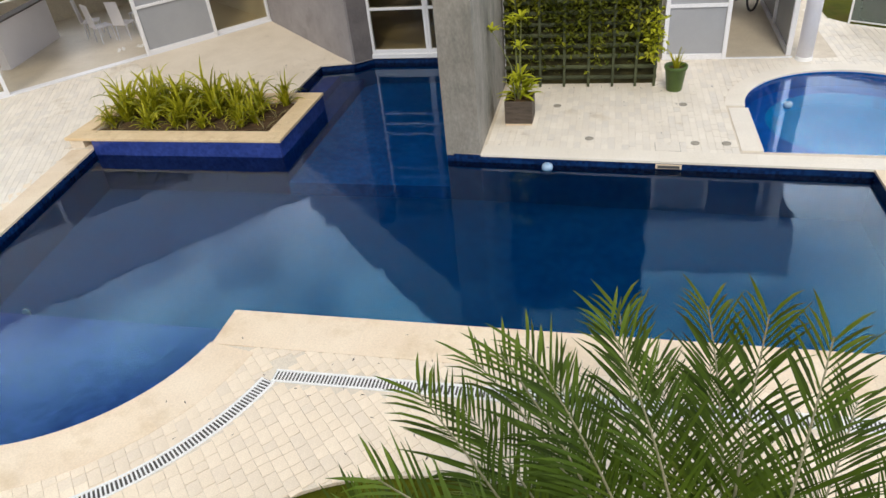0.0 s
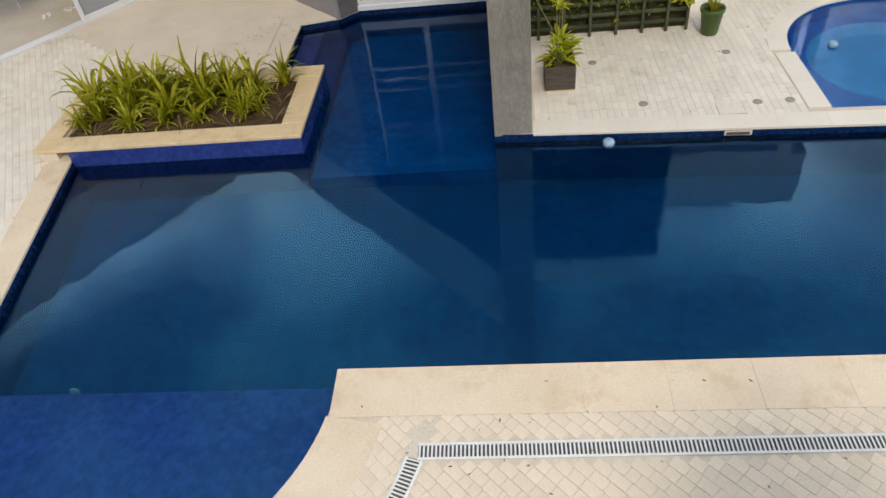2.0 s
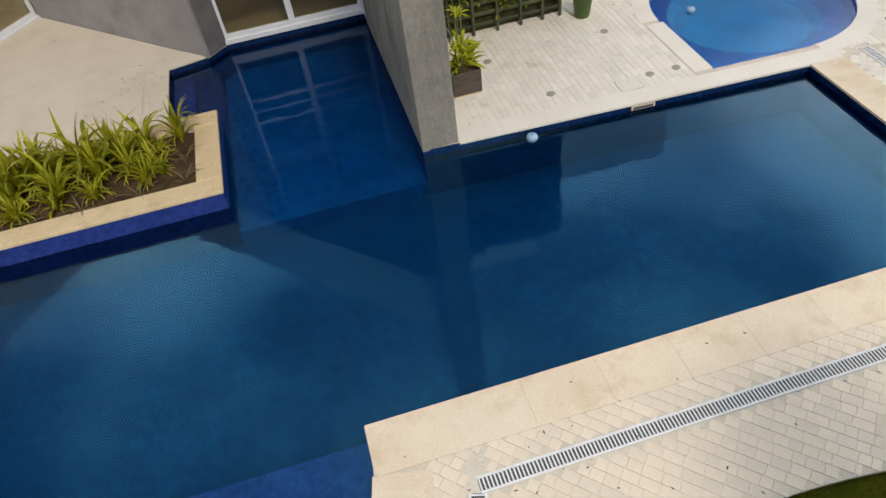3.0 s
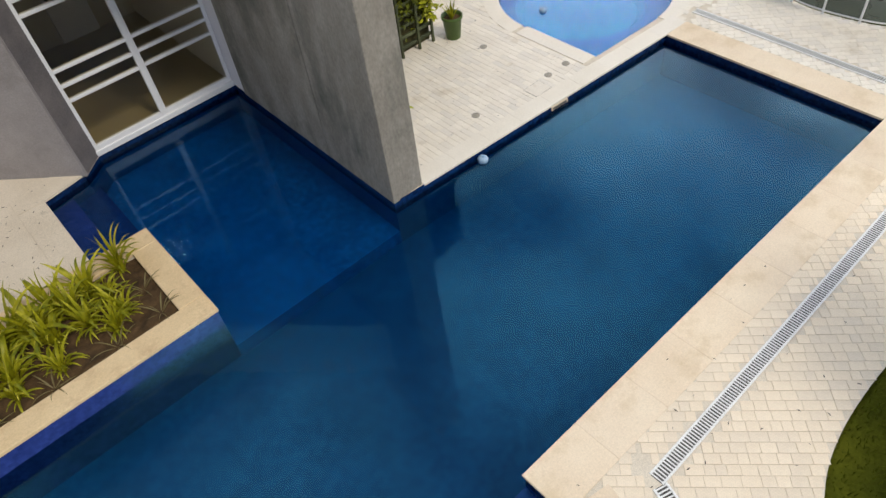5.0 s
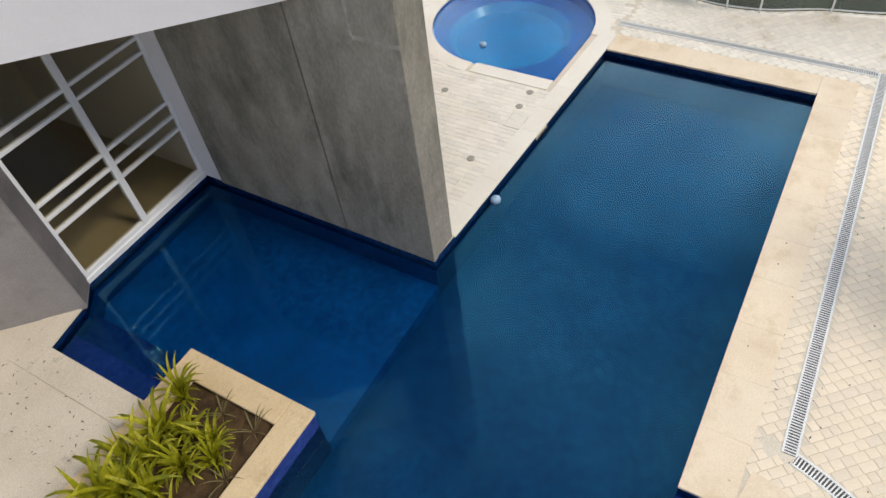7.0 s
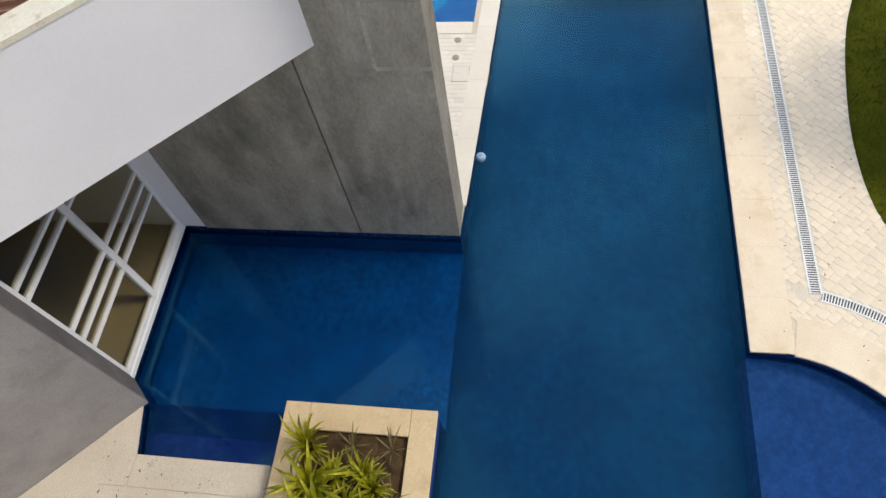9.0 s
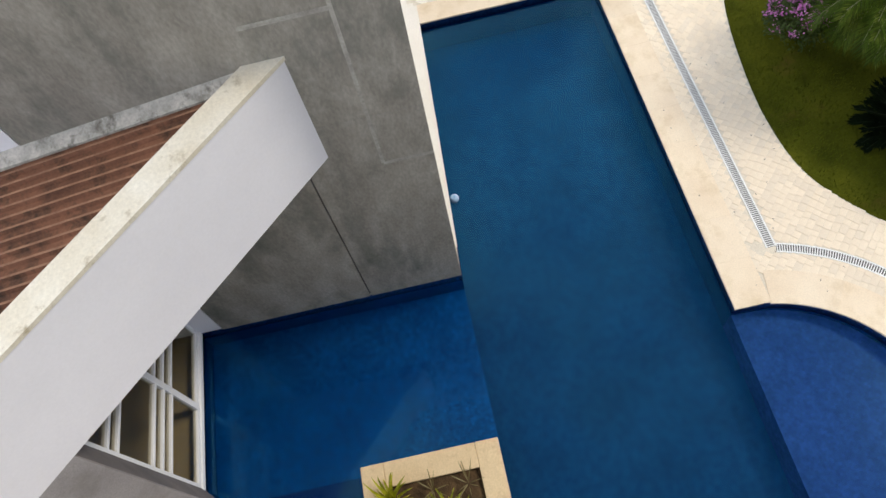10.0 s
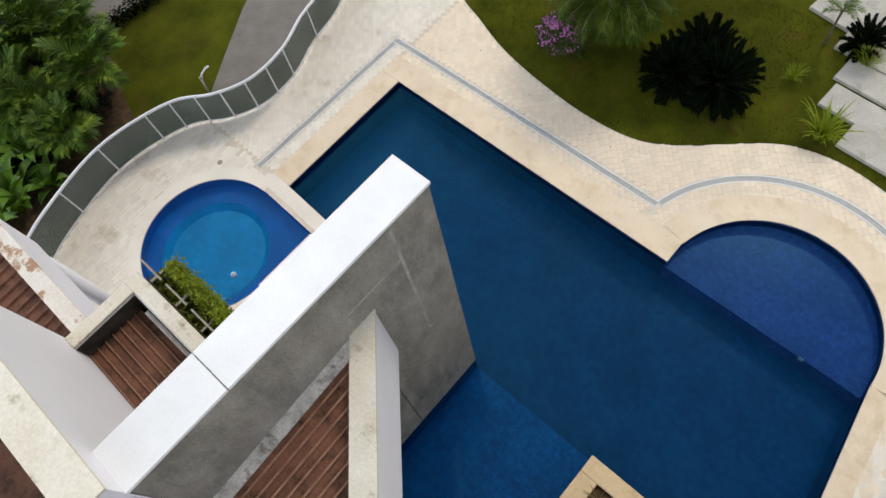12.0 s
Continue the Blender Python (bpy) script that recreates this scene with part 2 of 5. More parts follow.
# Deep basin tiles: water's loss of light with depth is put into this colour.
TILE_DEEP = mosaic("depth_toned_mosaic", [(0.0, 0.113, 0.355), (0.0, 0.1135, 0.356)])
TILE_WALL = mosaic("depth_toned_wall_mosaic", [(0.0, 0.113, 0.355), (0.0, 0.1135, 0.356)])
TILE_BLUE = mosaic("blue_mosaic", [(0.000, 0.150, 0.510), (0.000, 0.215, 0.670), (0.000, 0.180, 0.580), (0.000, 0.250, 0.750)])
TILE_COBALT = mosaic("cobalt_mosaic", [(0.040, 0.070, 0.430), (0.045, 0.080, 0.480), (0.042, 0.075, 0.450), (0.050, 0.090, 0.520)])
# Waterline tiles: the walls' shade is put into this navy.
TILE_BAND = mosaic("shade_navy_mosaic", [(0.002, 0.012, 0.06), (0.003, 0.02, 0.09), (0.004, 0.03, 0.12)])
TILE_PLANTER = mosaic("planter_mosaic", [(0.022, 0.042, 0.20), (0.030, 0.056, 0.26), (0.026, 0.049, 0.23)])
TILE_SHELF = mosaic("shelf_mosaic", [(0.095, 0.150, 0.56), (0.108, 0.170, 0.62), (0.118, 0.185, 0.68)])
# Lower step tile, darkened in colour because deeper water dims it.
TILE_STEP = mosaic("dimmed_step_mosaic", [(0.009, 0.060, 0.300), (0.010, 0.068, 0.340), (0.009, 0.063, 0.320), (0.011, 0.075, 0.380)])
TILE_POOLET = mosaic("bright_blue_mosaic", [(0.000, 0.455, 0.900), (0.000, 0.485, 0.930), (0.000, 0.470, 0.915), (0.000, 0.510, 0.950)])
# Teal gloss colour tints the sky's reflection in both waters.
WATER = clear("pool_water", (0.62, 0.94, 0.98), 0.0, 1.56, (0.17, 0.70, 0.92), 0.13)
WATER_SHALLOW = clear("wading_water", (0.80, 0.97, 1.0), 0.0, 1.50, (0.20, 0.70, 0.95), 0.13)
PANE = clear("window_glass", (0.84, 0.82, 0.74), 0.02, 1.4)
FROST = surface("frosted_pane", (0.36, 0.37, 0.39), (0.31, 0.32, 0.34), 0.8, 30, 0.25, 0.0, grain=0.1)


def milky(name, col, see):
    """A cloudy tinted pane: part of what lies behind shows through."""
    m, n, l, b = shader(name)
    b.inputs["Base Color"].default_value = (*col, 1)
    b.inputs["Roughness"].default_value = 0.15
    t = noise_tex(n, l, 1.2, 4, 0.6)
    r = ramp(n, [(0.3, tuple(c * 0.85 for c in col)), (0.7, tuple(min(1, c * 1.12) for c in col))])
    l.new(t.outputs[0], r.inputs[0])
    l.new(r.outputs[0], b.inputs["Base Color"])
    tr = n.new("ShaderNodeBsdfTransparent")
    mx = n.new("ShaderNodeMixShader")
    mx.inputs[0].default_value = see
    l.new(b.outputs[0], mx.inputs[1])
    l.new(tr.outputs[0], mx.inputs[2])
    l.new(mx.outputs[0], n["Material Output"].inputs[0])
    return m


FENCE_GLASS = milky("green_tinted_glass", (0.135, 0.165, 0.145), 0.28)
LAWN = surface("lawn", (0.092, 0.096, 0.008), (0.042, 0.050, 0.004), 0.9, 26, 1.0, 0.6, spec=0.05, stain=(0.095, 0.062, 0.015), stain_scale=0.7, stain_at=(0.56, 0.74), depth=0.02)
BLADE = leafy("grass_blade", (0.036, 0.048, 0.004), (0.085, 0.095, 0.008), (0.135, 0.125, 0.015), 0.95, 1.0, spec=0.02)
SOIL = surface("garden_soil", (0.125, 0.072, 0.030), (0.050, 0.029, 0.012), 6, 40, 0.95, 0.8, depth=0.02)
PATHWAY = surface("grey_path", (0.23, 0.205, 0.18), (0.17, 0.15, 0.13), 1.5, 40, 0.85, 0.2)
PLANK_STONE = surface("concrete_plank", (0.55, 0.52, 0.46), (0.44, 0.41, 0.35), 2, 50, 0.85, 0.3, stain=(0.30, 0.27, 0.22), stain_scale=1.5)
STRAP = leafy("strap_leaf", (0.085, 0.115, 0.006), (0.37, 0.35, 0.013), (0.80, 0.70, 0.10), 0.45, 5, 0.55)
PALM = leafy("palm_leaf", (0.026, 0.052, 0.004), (0.070, 0.110, 0.009), (0.17, 0.19, 0.03), 0.5, 2, 0.45, spec=0.12)
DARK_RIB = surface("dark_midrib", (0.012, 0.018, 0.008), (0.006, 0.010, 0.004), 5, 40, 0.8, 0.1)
RACHIS = surface("palm_midrib", (0.30, 0.27, 0.17), (0.20, 0.19, 0.09), 5, 40, 0.6, 0.2)
TRUNK = surface("palm_trunk", (0.17, 0.13, 0.09), (0.09, 0.07, 0.05), 8, 40, 0.95, 0.8, depth=0.02)
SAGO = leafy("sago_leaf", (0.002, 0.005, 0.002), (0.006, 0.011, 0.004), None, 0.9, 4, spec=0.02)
SHRUB = leafy("shrub_leaf", (0.022, 0.045, 0.008), (0.06, 0.095, 0.018), None, 0.5, 6)
HEDGE = leafy("hedge_leaf", (0.12, 0.175, 0.006), (0.25, 0.31, 0.014), (0.38, 0.42, 0.03), 0.5, 5)
VINE = leafy("wall_plant_leaf", (0.036, 0.050, 0.004), (0.14, 0.160, 0.008), (0.28, 0.28, 0.022), 0.5, 2.5, 0.4)
BRACT = leafy("magenta_bract", (0.42, 0.10, 0.34), (0.58, 0.22, 0.50), (0.70, 0.45, 0.64), 0.6, 6)
# Brightest tone carries the lit highlights of the garden leaves.
JUNGLE = leafy("garden_leaf", (0.012, 0.034, 0.004), (0.105, 0.185, 0.019), (0.38, 0.46, 0.06), 0.45, 2, 0.55, spec=0.2)
# Undergrowth leaves darkened in colour for the shade between the palms.
UNDERLEAF = leafy("shaded_undergrowth_leaf", (0.005, 0.013, 0.003), (0.014, 0.03, 0.005), (0.03, 0.05, 0.01), 0.6, 1.2, spec=0.1)
GREEN_RIB = surface("green_midrib", (0.10, 0.12, 0.04), (0.05, 0.07, 0.02), 5, 40, 0.6, 0.1)
# Third green is raised to paint highlights on the broad leaves.
BANANA = leafy("broad_leaf", (0.014, 0.048, 0.006), (0.115, 0.22, 0.021), (0.36, 0.46, 0.06), 0.4, 1.5, 0.4)
TRELLIS = surface("weathered_green_wood", (0.10, 0.115, 0.055), (0.05, 0.06, 0.03), 3, 50, 0.85, 0.4, objvar=0.25)
DARK_WOOD = surface("dark_wood", (0.11, 0.085, 0.065), (0.055, 0.042, 0.032), 4, 50, 0.6, 0.4, stretch=(1, 1, 6))
POT_GREEN = surface("green_glaze", (0.085, 0.14, 0.028), (0.055, 0.10, 0.018), 3, 50, 0.45, 0.1)
YELLOW_LEAF = leafy("yellow_green_leaf", (0.26, 0.31, 0.012), (0.46, 0.47, 0.025), (0.62, 0.58, 0.08), 0.45, 6)
STEM = surface("plant_stem", (0.22, 0.24, 0.09), (0.14, 0.15, 0.05), 8, 50, 0.7, 0.2)
FLOAT_BLUE = surface("pale_blue_plastic", (0.25, 0.42, 0.60), (0.20, 0.35, 0.52), 6, 60, 0.4, 0.05)
FLOAT_LID = surface("blue_white_plastic", (0.40, 0.55, 0.70), (0.32, 0.47, 0.63), 6, 60, 0.4, 0.05)
BROWN_FLOOR = surface("brown_floor_tile", (0.50, 0.43, 0.29), (0.43, 0.36, 0.24), 1.5, 40, 0.3, 0.03)
COPING_PALE = surface("pale_cream_stone", (0.86, 0.795, 0.695), (0.79, 0.72, 0.615), 1.1, 45, 0.7, 0.12, grain=0.5, stain=(0.58, 0.48, 0.35), stain_scale=1.1, stain_at=(0.62, 0.80), objvar=0.02)
BEIGE = surface("beige_floor_tile", (0.64, 0.57, 0.45), (0.56, 0.49, 0.38), 1.5, 40, 0.5, 0.03)
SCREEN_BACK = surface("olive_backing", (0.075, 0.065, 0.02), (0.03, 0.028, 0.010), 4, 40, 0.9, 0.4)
INNER = surface("inner_wall", (0.70, 0.64, 0.52), (0.62, 0.56, 0.45), 1.2, 40, 0.85, 0.1)
DARK = surface("dark_metal", (0.03, 0.03, 0.035), (0.015, 0.015, 0.018), 5, 50, 0.5, 0.1)
METAL = surface("cover_metal", (0.40, 0.36, 0.29), (0.27, 0.24, 0.19), 8, 60, 0.6, 0.2)


# ---- mesh helpers ----
class Mesh:
    """Collects points and faces, then becomes one object."""

    def __init__(self):
        self.v, self.f = [], []

    def add(self, pts, faces, m=None):
        k = len(self.v)
        self.v += [tuple(m @ Vector(p)) if m else tuple(p) for p in pts]
        self.f += [tuple(i + k for i in f) for f in faces]
        return self

    def box(self, a, b, m=None):
        (x0, y0, z0), (x1, y1, z1) = a, b
        return self.add([(x0, y0, z0), (x1, y0, z0), (x1, y1, z0), (x0, y1, z0), (x0, y0, z1), (x1, y0, z1), (x1, y1, z1), (x0, y1, z1)],
                        [(3, 2, 1, 0), (4, 5, 6, 7), (0, 1, 5, 4), (1, 2, 6, 5), (2, 3, 7, 6), (3, 0, 4, 7)], m)

    def cbox(self, a, b, c=0.008, m=None):
        """A box whose edges are cut off by c."""
        pts, key = [], {}
        lo, hi = a, b
        for sx in (0, 1):
            for sy in (0, 1):
                for sz in (0, 1):
                    s = (sx, sy, sz)
                    full = [hi[i] if s[i] else lo[i] for i in range(3)]
                    cut = [hi[i] - c if s[i] else lo[i] + c for i in range(3)]
                    for ax in range(3):
                        p = list(cut)
                        p[ax] = full[ax]
                        key[(s, ax)] = len(pts)
                        pts.append(p)
        faces = []
        for ax in range(3):
            u, w = [(1, 2), (2, 0), (0, 1)][ax]
            for side in (0, 1):
                ring = []
                for p, q in ((0, 0), (1, 0), (1, 1), (0, 1)):
                    s = [0, 0, 0]
                    s[ax], s[u], s[w] = side, p, q
                    ring.append(key[(tuple(s), ax)])
                faces.append(tuple(ring if side else ring[::-1]))
            for p in (0, 1):
                for q in (0, 1):
                    s0, s1 = [0, 0, 0], [0, 0, 0]
                    s0[u], s0[w], s1[u], s1[w], s1[ax] = p, q, p, q, 1
                    ring = [key[(tuple(s0), u)], key[(tuple(s1), u)], key[(tuple(s1), w)], key[(tuple(s0), w)]]
                    faces.append(tuple(ring if p != q else ring[::-1]))
        for sx in (0, 1):
            for sy in (0, 1):
                for sz in (0, 1):
                    s = (sx, sy, sz)
                    ring = [key[(s, 0)], key[(s, 1)], key[(s, 2)]]
                    faces.append(tuple(ring if (sx + sy + sz) % 2 else ring[::-1]))
        return self.add(pts, faces, m)

    def prism(self, pts, z0, z1, m=None):
        n = len(pts)
        area = sum(pts[i][0] * pts[(i + 1) % n][1] - pts[(i + 1) % n][0] * pts[i][1] for i in range(n))
        if area < 0:
            pts = pts[::-1]
        return self.add([(x, y, z0) for x, y in pts] + [(x, y, z1) for x, y in pts],
                        [tuple(range(n - 1, -1, -1)), tuple(range(n, 2 * n))] + [(i, (i + 1) % n, n + (i + 1) % n, n + i) for i in range(n)], m)

    def tube(self, path, r, n=8, closed=False, cap=True):
        path = [Vector(p) for p in path]
        k, cnt = len(self.v), len(path)
        up = Vector((0, 0, 1))
        for i, p in enumerate(path):
            a, b = (path[(i - 1) % cnt], path[(i + 1) % cnt]) if closed else (path[max(0, i - 1)], path[min(cnt - 1, i + 1)])
            d = (b - a).normalized()
            s = d.cross(up if abs(d.z) < 0.95 else Vector((1, 0, 0))).normalized()
            t = s.cross(d)
            rr = r[i] if isinstance(r, (list, tuple)) else r
            self.v += [tuple(p + s * rr * math.cos(2 * math.pi * j / n) + t * rr * math.sin(2 * math.pi * j / n)) for j in range(n)]
        for i in range(cnt if closed else cnt - 1):
            for j in range(n):
                a, b = k + i * n, k + ((i + 1) % cnt) * n
                self.f.append((a + j, a + (j + 1) % n, b + (j + 1) % n, b + j))
        if cap and not closed:
            self.f.append(tuple(k + j for j in range(n - 1, -1, -1)))
            self.f.append(tuple(k + (cnt - 1) * n + j for j in range(n)))
        return self

    def lathe(self, profile, n=24, m=None):
        pts, faces = [], []
        for r, z in profile:
            pts += [(r * math.cos(2 * math.pi * j / n), r * math.sin(2 * math.pi * j / n), z) for j in range(n)]
        for i in range(len(profile) - 1):
            for j in range(n):
                faces.append((i * n + j, i * n + (j + 1) % n, (i + 1) * n + (j + 1) % n, (i + 1) * n + j))
        faces += [tuple(range(n - 1, -1, -1)), tuple((len(profile) - 1) * n + j for j in range(n))]
        return self.add(pts, faces, m)

    def strip(self, path, widths, side, dip=0.0):
        """A leaf: a ribbon along path, folded along its midrib."""
        k, cnt = len(self.v), len(path)
        for p, w in zip(path, widths):
            p = Vector(p)
            self.v += [tuple(p - side * w + Vector((0, 0, dip * w))), tuple(p), tuple(p + side * w + Vector((0, 0, dip * w)))]
        for i in range(cnt - 1):
            a, b = k + 3 * i, k + 3 * i + 3
            self.f += [(a, a + 1, b + 1, b), (a + 1, a + 2, b + 2, b + 1)]
        return self

    def data(self, name, material, smooth=False):
        me = bpy.data.meshes.new(name)
        me.from_pydata(self.v, [], self.f)
        me.materials.append(material)
        if smooth:
            me.polygons.foreach_set("use_smooth", [True] * len(me.polygons))
        me.update()
        return me

    def part(self, name, material, parent=None, label="", smooth=False):
        ob = new(name, self.data(name, material, smooth))
        if parent:
            ob.parent = parent
        return tagged(ob, label)


def thing(name, label, category, group="", kind="", at=(0, 0, 0)):
    ob = tagged(new(name), label, category, group, kind)
    ob.location = at
    return ob


def arc(cx, cy, r, a, b, n=24):
    return [(cx + r * math.cos(radians(a + (b - a) * i / n)), cy + r * math.sin(radians(a + (b - a) * i / n))) for i in range(n + 1)]


def spline(ctrl, n=8):
    """A smooth line through a few control points."""
    out = []
    for i in range(len(ctrl) - 1):
        p = [Vector(ctrl[max(0, min(len(ctrl) - 1, i + j))]) for j in (-1, 0, 1, 2)]
        for k in range(n):
            t = k / n
            out.append(tuple(0.5 * (2 * p[1] + (p[2] - p[0]) * t + (2 * p[0] - 5 * p[1] + 4 * p[2] - p[3]) * t * t + (3 * p[1] - p[0] - 3 * p[2] + p[3]) * t ** 3)))
    return out + [tuple(ctrl[-1])]


def filled(loops, z):
    """A flat sheet bounded by the first loop, with the other loops as holes."""
    bm = bmesh.new()
    edges = []
    for loop in loops:
        vs = [bm.verts.new((x, y, z)) for x, y in loop]
        edges += [bm.edges.new((vs[i], vs[(i + 1) % len(vs)])) for i in range(len(vs))]
    bmesh.ops.triangle_fill(bm, use_beauty=True, edges=edges, normal=(0, 0, 1))
    bm.verts.index_update()
    m = Mesh()
    m.v = [tuple(v.co) for v in bm.verts]
    for f in bm.faces:
        idx = [v.index for v in f.verts]
        m.f.append(tuple(idx if f.normal.z > 0 else idx[::-1]))
    bm.free()
    return m


def inside(x, y, loop):
    hit, j = False, len(loop) - 1
    for i in range(len(loop)):
        (xi, yi), (xj, yj) = loop[i][:2], loop[j][:2]
        if (yi > y) != (yj > y) and x < (xj - xi) * (y - yi) / (yj - yi) + xi:
            hit = not hit
        j = i
    return hit


def skirt(m, loop, z0, z1, closed=True):
    """Upright faces along a line."""
    n, k = len(loop), len(m.v)
    m.v += [(x, y, z0) for x, y in loop] + [(x, y, z1) for x, y in loop]
    for i in range(n if closed else n - 1):
        j = (i + 1) % n
        m.f.append((k + i, k + j, k + n + j, k + n + i))
    return m


# ---- plan ----
NE = (6.605, -0.35)
POOL = [NE, (0, 0), (0, 5.06), (-2.87, 5.06), (-3.28, 4.72), (-4.06, 4.56), (-4.06, 2.4), (-3.15, 2.3), (-3.15, 0.03), (-7.16, 0.03)] + arc(-4.15, -4.7, 2.33, 180, 355, 36) + [(-1.8, -4.5), (6.605, -4.5)]
POOLET = [(5.14, 0.19)] + arc(6.95, 1.97, 1.85, -90, 180, 48)
LAWN_EDGE = spline([(-14, -5.2), (-9.6, -6.7), (-7.0, -8.1), (-5.2, -8.75), (-3.6, -9.0), (-2.3, -8.72), (-1.3, -8.0), (-0.4, -7.25), (0.6, -6.72), (2.0, -6.58), (3.6, -6.72), (5.0, -6.98), (6.2, -7.4), (7.4, -7.9), (8.6, -9.2), (9.4, -11.5)])
FENCE_LINE = spline([(11.8, -9.5), (10.9, -7.0), (9.9, -5.4), (9.55, -4.0), (9.14, -2.9), (9.08, -1.75), (9.5, -0.8), (10.2, 0.0), (10.58, 1.2), (10.66, 2.3), (10.42, 3.5), (9.95, 4.8), (9.1, 5.9), (8.0, 6.7)])
DECK = LAWN_EDGE + FENCE_LINE + [(7.6, 7.2), (7.6, 16), (-20, 16), (-20, -4)]
HALF = math.sqrt(0.5)


def slant(s, d):
    """A place on the slanting front: s along it from the tall wall, d behind it."""
    return (-s * HALF + d * HALF, 1.37 + s * HALF + d * HALF)


def wing(s, d):
    """A place on the glazed front: s along it from the slanting wall's end, d behind it."""
    return (-7.06 - 0.615 * s - 0.788 * d, 8.46 - 0.788 * s + 0.615 * d)


# ---- ground, paving bed, water ----
tagged(filled([[(-400, -400), (400, -400), (400, 400), (-400, 400)], DECK], -0.05).part("ground", LAWN), "mown green lawn with worn brownish patches", "lawn", kind="structure")
bed = filled([DECK, POOL, POOLET], -0.008)
skirt(bed, DECK, -0.2, -0.008)
pavement = tagged(bed.part("pavement", JOINT), "cream stone terrace paving round the pools", "paving", kind="structure")

pool = thing("swimming_pool", "deep blue mosaic swimming pool with alcove and steps", "swimming pool", kind="structure")
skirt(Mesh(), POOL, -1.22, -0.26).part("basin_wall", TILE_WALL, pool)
skirt(Mesh(), POOL, -0.26, -0.004).part("waterline_band", TILE_BAND, pool, "waterline tile band, coloured dark navy for the walls' shade")
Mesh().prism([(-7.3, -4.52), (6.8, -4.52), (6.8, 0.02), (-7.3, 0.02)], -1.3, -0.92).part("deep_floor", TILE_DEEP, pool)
Mesh().prism([(-3.14, 0), (0.02, 0), (0.02, 5.08), (-2.84, 5.08), (-3.14, 4.8)], -1.2, -0.66).part("alcove_floor", TILE_BLUE, pool)
Mesh().prism([(-3.64, 2.2), (-3.14, 2.3), (-3.14, 4.84), (-3.64, 4.74)], -1.2, -0.46).part("lower_step", TILE_STEP, pool)
Mesh().prism([(-4.1, 2.3), (-3.64, 2.3), (-3.64, 4.74), (-4.1, 4.66)], -1.2, -0.29).part("upper_step", TILE_COBALT, pool)
Mesh().prism([(-6.5, -4.5), (-6.52, -4.7)] + arc(-4.15, -4.7, 2.36, 180, 360, 36) + [(-1.79, -4.5)], -1.2, -0.34).part("sun_shelf", TILE_SHELF, pool, "shallow cobalt mosaic shelf")
Mesh().box((-7.16, 0.02, -1.1), (-3.15, 0.045, 0.148)).part("planter_front_tile", TILE_PLANTER, pool)
Mesh().box((-3.18, 0.045, -0.9), (-3.135, 2.29, 0.148)).part("planter_side_tile", TILE_PLANTER, pool)
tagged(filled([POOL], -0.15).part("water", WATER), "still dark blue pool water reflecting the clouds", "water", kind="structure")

kid = thing("wading_pool", "small round wading pool in bright blue mosaic", "swimming pool", kind="structure")
skirt(Mesh(), POOLET, -0.7, -0.02).part("basin_wall", TILE_BLUE, kid)
wide, low = arc(6.92, 2.05, 1.40, 0, 354, 59), arc(6.92, 2.05, 1.24, 0, 354, 59)
filled([POOLET, wide], -0.34).part("bench", TILE_BENCH, kid)
Mesh().add([(x, y, -0.34) for x, y in wide] + [(x, y, -0.50) for x, y in low], [(i, (i + 1) % 60, 60 + (i + 1) % 60, 60 + i) for i in range(60)]).part("slope", TILE_POOLET, kid)
filled([low], -0.50).part("floor", TILE_POOLET, kid)
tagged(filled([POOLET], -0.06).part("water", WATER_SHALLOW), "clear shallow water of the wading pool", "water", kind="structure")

# ---- the tall concrete wall ----
tower = thing("tall_concrete_wall", "tall free-standing bare concrete wall with a white painted top", "wall", kind="structure")
Mesh().cbox((-0.006, -0.006, -0.04), (0.59, 1.725, 4.9), 0.010).part("wall_panel", CONCRETE, tower)
Mesh().cbox((-0.006, 1.743, -0.04), (0.59, 4.60, 4.9), 0.006).part("wall_panel", CONCRETE, tower)
Mesh().cbox((-0.006, -0.006, 4.9), (0.59, 4.60, 7.58), 0.004).part("wall_panel", CONCRETE, tower)
Mesh().box((0.03, 1.72, 0.0), (0.56, 1.75, 4.9)).part("joint_filler", SLOT, tower)
for a, b in (((-0.009, 0.0, 3.86), (0.01, 0.70, 3.92)), ((-0.0095, 0.68, 3.9), (0.01, 0.73, 7.46)), ((-0.009, 0.73, 6.62), (0.01, 1.70, 6.68))):
    Mesh().box(a, b).part("mortar_band", MORTAR_BAND, tower, "lighter patched joint")
for a, b in ((-0.03, 3.205), (3.22, 4.62)):
    Mesh().cbox((-0.02, a, 7.58), (0.61, b, 7.64), 0.006).part("cap", CAP, tower, "bright white painted cap")

# ---- slanting front: white upper wall, grey lower wall, roof behind ----
front = thing("upper_wall", "smooth white upper wall slanting over the alcove", "wall", kind="structure")
Mesh().prism([slant(0.0, 0.0), slant(0.31, 0.31), slant(10.2, 0.31), slant(10.2, 0.0)], 4.28, 6.10).part("wall_face", WHITE, front)
Mesh().prism([slant(-0.015, -0.015), slant(0.33, 0.33), slant(10.2, 0.33), slant(10.2, -0.015)], 6.10, 6.16).part("cap", WORN_CAP, front, "worn cream cap with black mould stains")
lower = tagged(Mesh().prism([slant(4.6, 0.004), slant(4.6, 0.57), slant(4.74, 0.57), slant(4.74, 0.22), slant(9.98, 0.22), slant(9.98, 0.004)], -0.02, 4.28).part("wall_grey", LILAC), "smooth grey rendered wall under the white storey", "wall", kind="structure")
